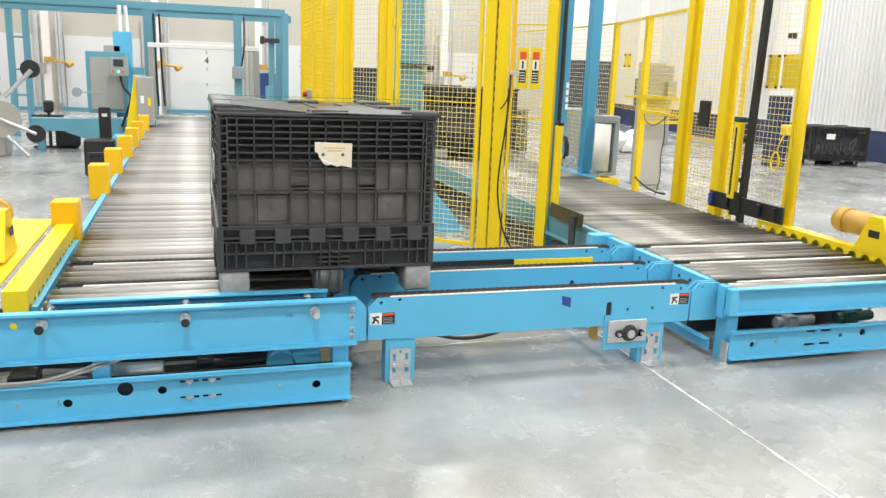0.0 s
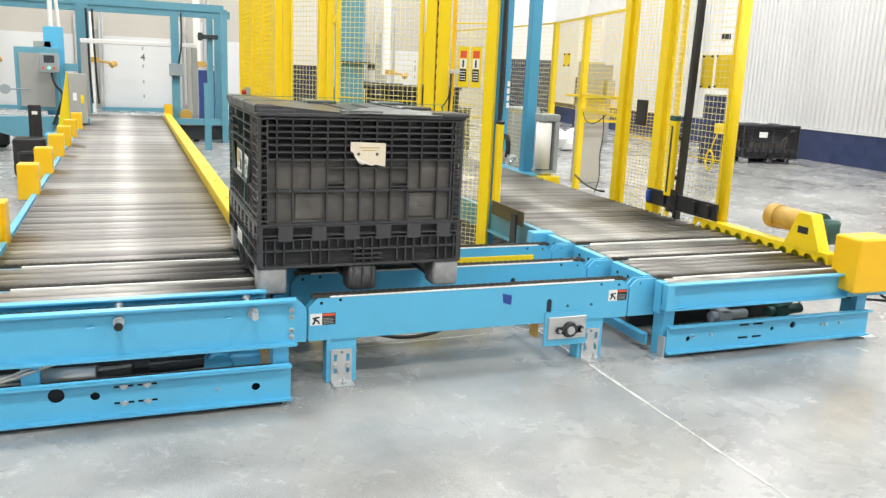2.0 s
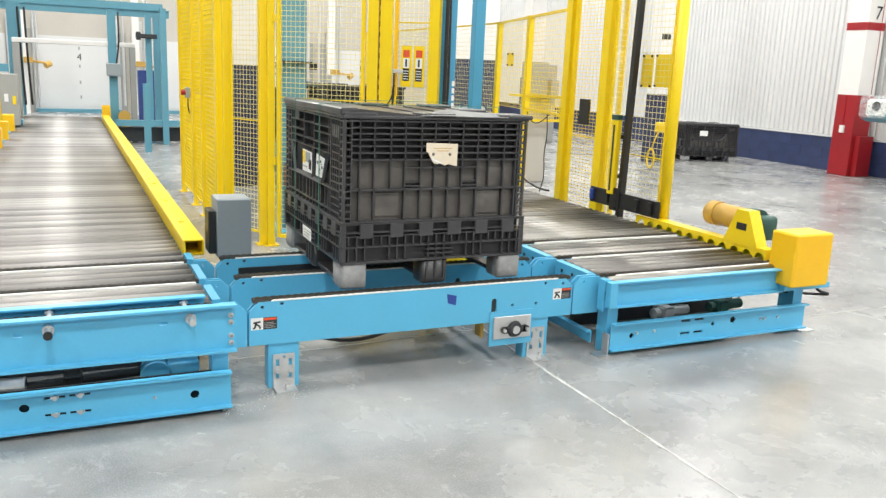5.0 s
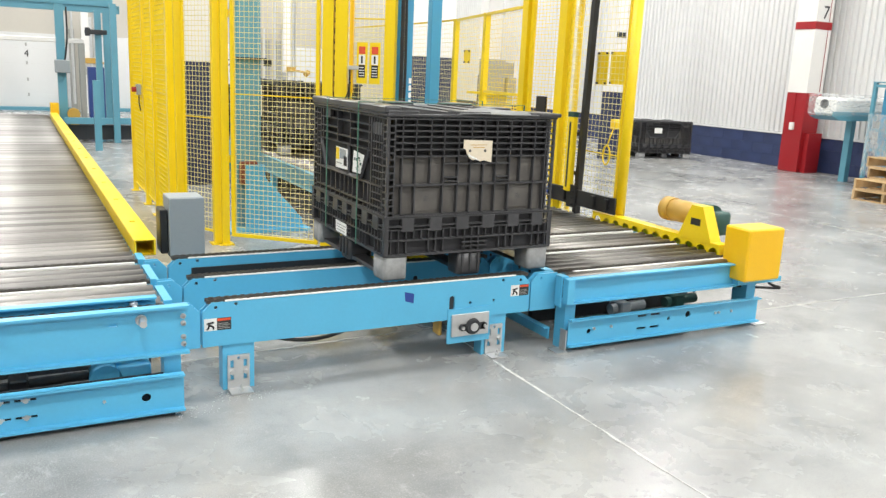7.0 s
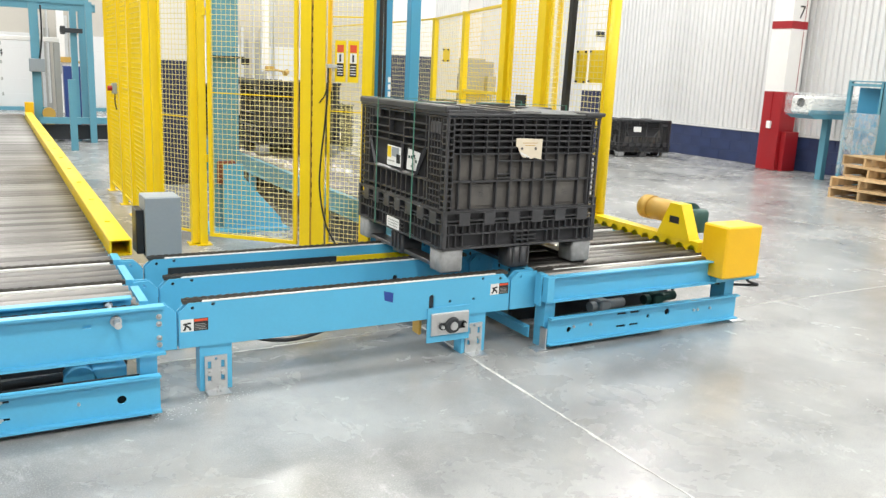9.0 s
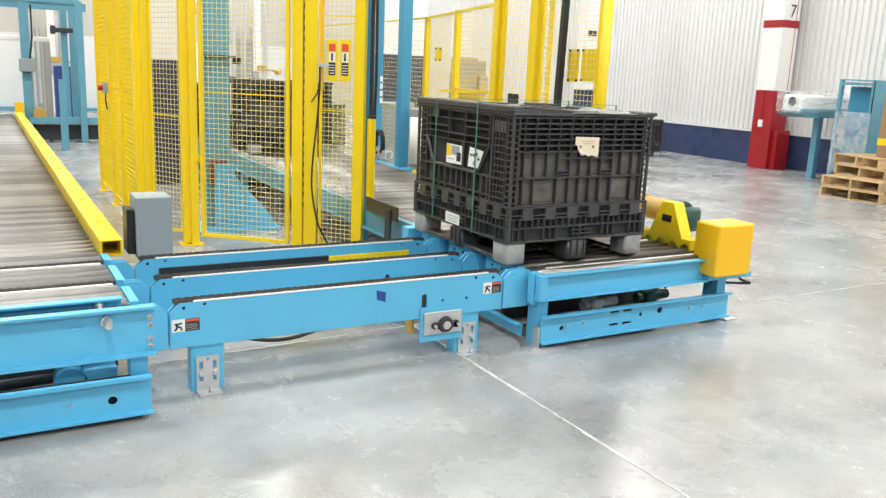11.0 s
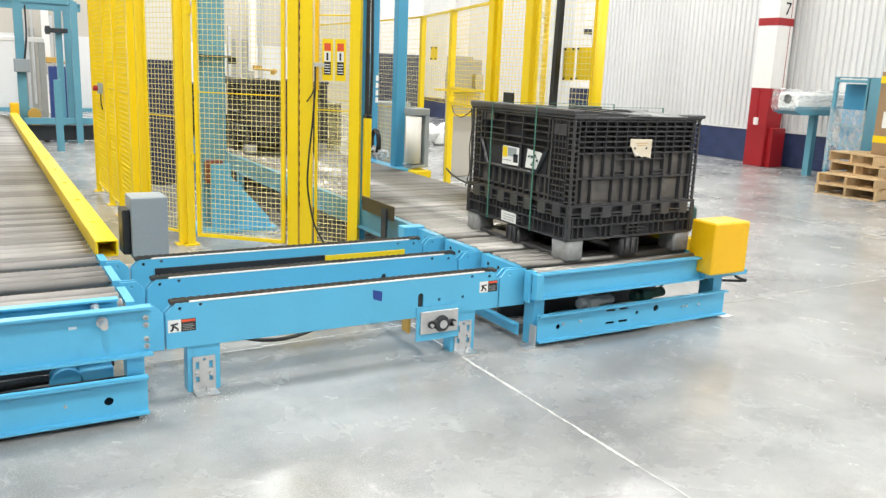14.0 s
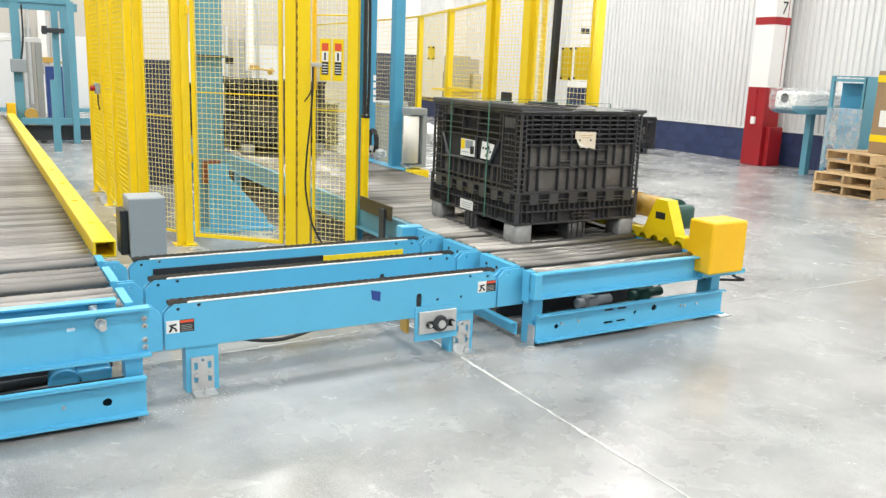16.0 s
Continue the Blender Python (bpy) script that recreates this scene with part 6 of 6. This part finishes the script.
def right_side():
    # parked container, its twins in the cell
    for x, y, z, rz, sz in ((4.646, 15.576, 0, 0, 1.0), (4.646, 15.576, 1.0, 0, 0.34), (3.54, 14.514, 0, 90, 1.0), (5.885, 16.107, 0, 0, 1.0), (3.54, 14.514, 1.0, 90, 0.34)):
        k = copy_thing(CONTAINER_PLAIN, pose(x, y, z, 0, 0, rz))
        k.scale = (1, 1, sz)
        k["label"] = "folded charcoal plastic container on another one" if z else "charcoal plastic bulk container standing behind the wrapper"
        if not z:
            px = Vector((x, y, 0))
            bm = B()
            w = BD / 2 if rz == 0 else BW / 2
            box(bm, x + 0.05, x + 0.32, y - w - 0.012, y - w - 0.006, 0.30, 0.45)
            ORIGIN[k] = px
            lab = part("paper_label", bm, WHITE, k, "white paper label")
            lab.matrix_basis = pose(0, 0, 0, 0, 0, -rz)
    at = Vector((13.33, 14.78, 0))
    CONTAINER_PLAIN.matrix_basis = pose(*at, 0, 0, 74.4) @ Matrix.Diagonal((1, 1, 0.84, 1))
    ORIGIN[CONTAINER_PLAIN] = at
    bm = B()
    box(bm, at.x - BW / 2 - 0.002, at.x - BW / 2 + 0.003, at.y + 0.11, at.y + 0.30, 0.68, 0.82)
    part("paper_label", bm, WHITE, CONTAINER_PLAIN, "white paper label")
    # wrapped chute on a pedestal
    u = thing("wrapped_chute", (14.072, 10.266, 0), "pale blue steel chute on a post, wrapped in clear film", "chute")
    bm = B()
    prism(bm, [(13.452, 1.168), (15.222, 1.168), (15.222, 1.239), (13.257, 1.239)], "y", 10.045, 10.576)
    box(bm, 13.257, 15.222, 10.045, 10.071, 1.239, 1.328)
    part("trough", bm, TEAL, u)
    bm = B()
    box(bm, 14.027, 14.151, 10.204, 10.328, 0.0, 1.168)
    part("post", bm, TEAL, u)
    bm = B()
    box(bm, 13.231, 15.222, 10.001, 10.62, 1.248, 1.646, 0.04)
    part("film_wrap", bm, FILM, u, "clear crinkled stretch film")
    bm = B()
    box(bm, 13.30, 15.10, 10.09, 10.53, 1.245, 1.585, 0.05)
    load = part("wrapped_load", bm, WHITE, u, "white boxed load under the film")
    bm = B()
    rod(bm, (13.302, 10.29, 1.46), (13.290, 10.29, 1.46), 0.085, 20)
    part("round_port", bm, BLACK, load, "dark round port")
    # wrapped blue frame cabinet
    cb = thing("wrapped_cabinet", (15.93, 10.001, 0), "pale blue steel cabinet wrapped in clear film", "cabinet")
    x0, x1, y0, y1, h = 13.673, 14.691, 8.938, 9.602, 1.876
    bm = B()
    box(bm, x1 - 0.03, x1, y0, y1, 0, h)
    box(bm, x0, x1, y0, y0 + 0.02, 0, h)
    part("panel", bm, TEAL, cb)
    for yy in (y0 + 0.03, y1):
        bm = B()
        box(bm, x0, x0 + 0.06, yy - 0.03, yy + 0.03, 0, h)
        part("post", bm, TEAL, cb)
    for z in (0.05, 0.664, 0.726, 1.018, h - 0.08):
        bm = B()
        box(bm, x0 + 0.003, x0 + 0.053, y0 + 0.06, y1 - 0.03, z, z + 0.05)
        part("shelf_rail", bm, TEAL, cb)
    bm = B()
    box(bm, x0 + 0.002, x1 - 0.002, y0 + 0.002, y1 + 0.032, h + 0.001, h + 0.02)
    part("top", bm, TEAL, cb)
    bm = B()
    box(bm, x0 + 0.3, x0 + 0.36, y0 + 0.1, y1, 0.1, h - 0.1)
    part("inner_frame", bm, COLBLUE, cb)
    bm = B()
    box(bm, x0 - 0.015, x0 - 0.012, y0 - 0.01, y1 + 0.03, 0.221, 1.328)
    part("film_wrap", bm, FILM, cb, "clear crinkled stretch film")
    # pallets with a carton on top
    for k, (dx, dy, r) in enumerate(((0, 0, 4), (0.06, 0.02, 1), (0.34, -0.03, -10), (0.40, 0.05, -15))):
        pallet((12.611 + dx, 8.053 + dy, k * 0.1665), r)
    cardboard = material("brown_cardboard", (0.34, 0.22, 0.12), 0.8, grain=20)
    k = thing("carton", (13.03, 7.85, 0.6662), "tall brown cardboard carton with label and yellow tape", "carton")
    bm = B()
    box(bm, 12.67, 13.40, 7.56, 8.10, 0.6664, 1.98, 0.006)
    part("box", bm, cardboard, k)
    for z in (0.86, 1.80):
        bm = B()
        box(bm, 12.666, 13.404, 7.556, 8.104, z, z + 0.11)
        part("tape", bm, YELLOW, k, "yellow tape")
    bm = B()
    box(bm, 12.664, 12.669, 7.66, 7.98, 1.10, 1.36)
    part("paper_label", bm, WHITE, k, "white paper label")


def cell_clutter():
    s = thing("work_table", (7.05, 11.75, 0), "yellow steel work table with a mesh skirt on a pale pedestal", "table")
    bm = B()
    box(bm, 6.70, 7.40, 11.45, 12.05, 1.395, 1.43)
    part("top", bm, YELLOW, s)
    bm = B()
    for z in (1.05, 1.10, 1.15, 1.20, 1.25, 1.30, 1.35):
        wire(bm, (6.72, 11.46, z), (7.38, 11.46, z), 0.004)
    for k in range(14):
        wire(bm, (6.72 + 0.05 * k, 11.46, 1.03), (6.72 + 0.05 * k, 11.46, 1.395), 0.004)
    box(bm, 6.70, 7.40, 11.45, 11.48, 1.01, 1.04)
    part("skirt", bm, YELLOW, s, "yellow mesh skirt")
    bm = B()
    box(bm, 6.86, 7.24, 11.65, 11.95, 0, 1.394, 0.01)
    part("pedestal", bm, CREAM, s, "pale steel pedestal")
    q = thing("control_cabinet", (7.06, 11.85, 1.43), "grey steel control cabinet on the work table", "cabinet")
    bm = B()
    box(bm, 6.88, 7.22, 11.70, 12.0, 1.431, 1.96, 0.008)
    body = part("body", bm, GREYCAB, q)
    bm = B()
    for k in range(9):
        box(bm, 6.91, 7.19, 11.692, 11.70, 1.47 + 0.05 * k, 1.49 + 0.05 * k)
    part("louvre", bm, GREYBOX, body)
    bm = B()
    box(bm, 7.235, 7.39, 11.62, 11.82, 1.431, 1.68, 0.006)
    solo("paper_carton", bm, REEL, "pale cardboard carton on the work table", "carton")
    b = thing("film_bag", (9.2, 17.0, 0), "heap of white film bags", "bags")
    rnd = random.Random(4)
    for k in range(6):
        bm = B()
        bmesh.ops.create_icosphere(bm, subdivisions=2, radius=0.22, matrix=pose(8.75 + 0.2 * k, 17.0 + rnd.uniform(-0.2, 0.2), 0.16 + 0.12 * (k % 2)))
        for v in bm.verts:
            v.co += Vector(noise.noise_vector(v.co * 6)) * 0.07
            v.co.z = max(0.0, v.co.z)
        part("bag", bm, WHITE, b, "", True)
    bm = B()
    box(bm, 11.372, 11.859, 18.762, 19.116, 0.0, 2.035, 0.02)
    solo("panel_cabinet", bm, GREYCAB, "grey electrical cabinet by the column", "cabinet")
    bm = B()
    box(bm, 6.195, 6.726, 12.921, 13.364, 0.0, 1.151, 0.02)
    solo("machine_cabinet", bm, GREYBOX, "grey steel machine cabinet in the cell", "cabinet")


bulk_container("bulk_container", (3.761, 11.505, 0.506), "charcoal plastic bulk container waiting on the roller bed")
CONTAINER_PLAIN, _ = bulk_container("bulk_container", (12.832, 14.293, 0), "charcoal plastic bulk container on the floor by the wall")
for i, n in enumerate(("7", "6", "5", "4", "3", "2", "1")):
    dock_door("door_%d" % (i + 1), 0.389 + (i - 3) * 3.106, n)
for i in range(6):
    dock_pole(0.389 + (i - 2.5) * 3.106 + 0.09)
gantry()
strapper()
columns()
right_side()
cell_clutter()


# ---- what moves ----
def motions():
    zc = 0.511
    rows = []
    t = 0.0
    while t <= 12.6:
        rows.append((t, pose(0.599 + 0.2624 * t, 4.885, zc)))
        t += 0.7
    rows += [(13.0, pose(3.974, 4.885, zc)), (13.2, pose(3.998, 4.885, zc)), (13.35, pose(4.003, 4.885, zc - 0.014)), (13.5, pose(4.004, 4.885, zc - 0.026))]
    rows += [(13.9, pose(4.004, 4.885, zc - 0.026)), (14.05, pose(4.004, 4.895, zc - 0.026))]
    rows += [(t, pose(4.004, 4.887 + dy, zc - 0.026)) for t, dy in ((14.5, 0.127), (15.0, 0.273), (15.5, 0.418), (16.0, 0.574))]
    walk(CONTAINER, rows)
    # the chain rails sink below the rollers once the container stands over them
    for rail in (*LEFT_RAILS, *RIGHT_RAILS):
        walk(rail, [(t, pose(0, 0, dz)) for t, dz in ((0.0, 0.0), (13.1, 0.0), (13.35, -0.016), (13.6, -0.032), (16.0, -0.032))])


motions()
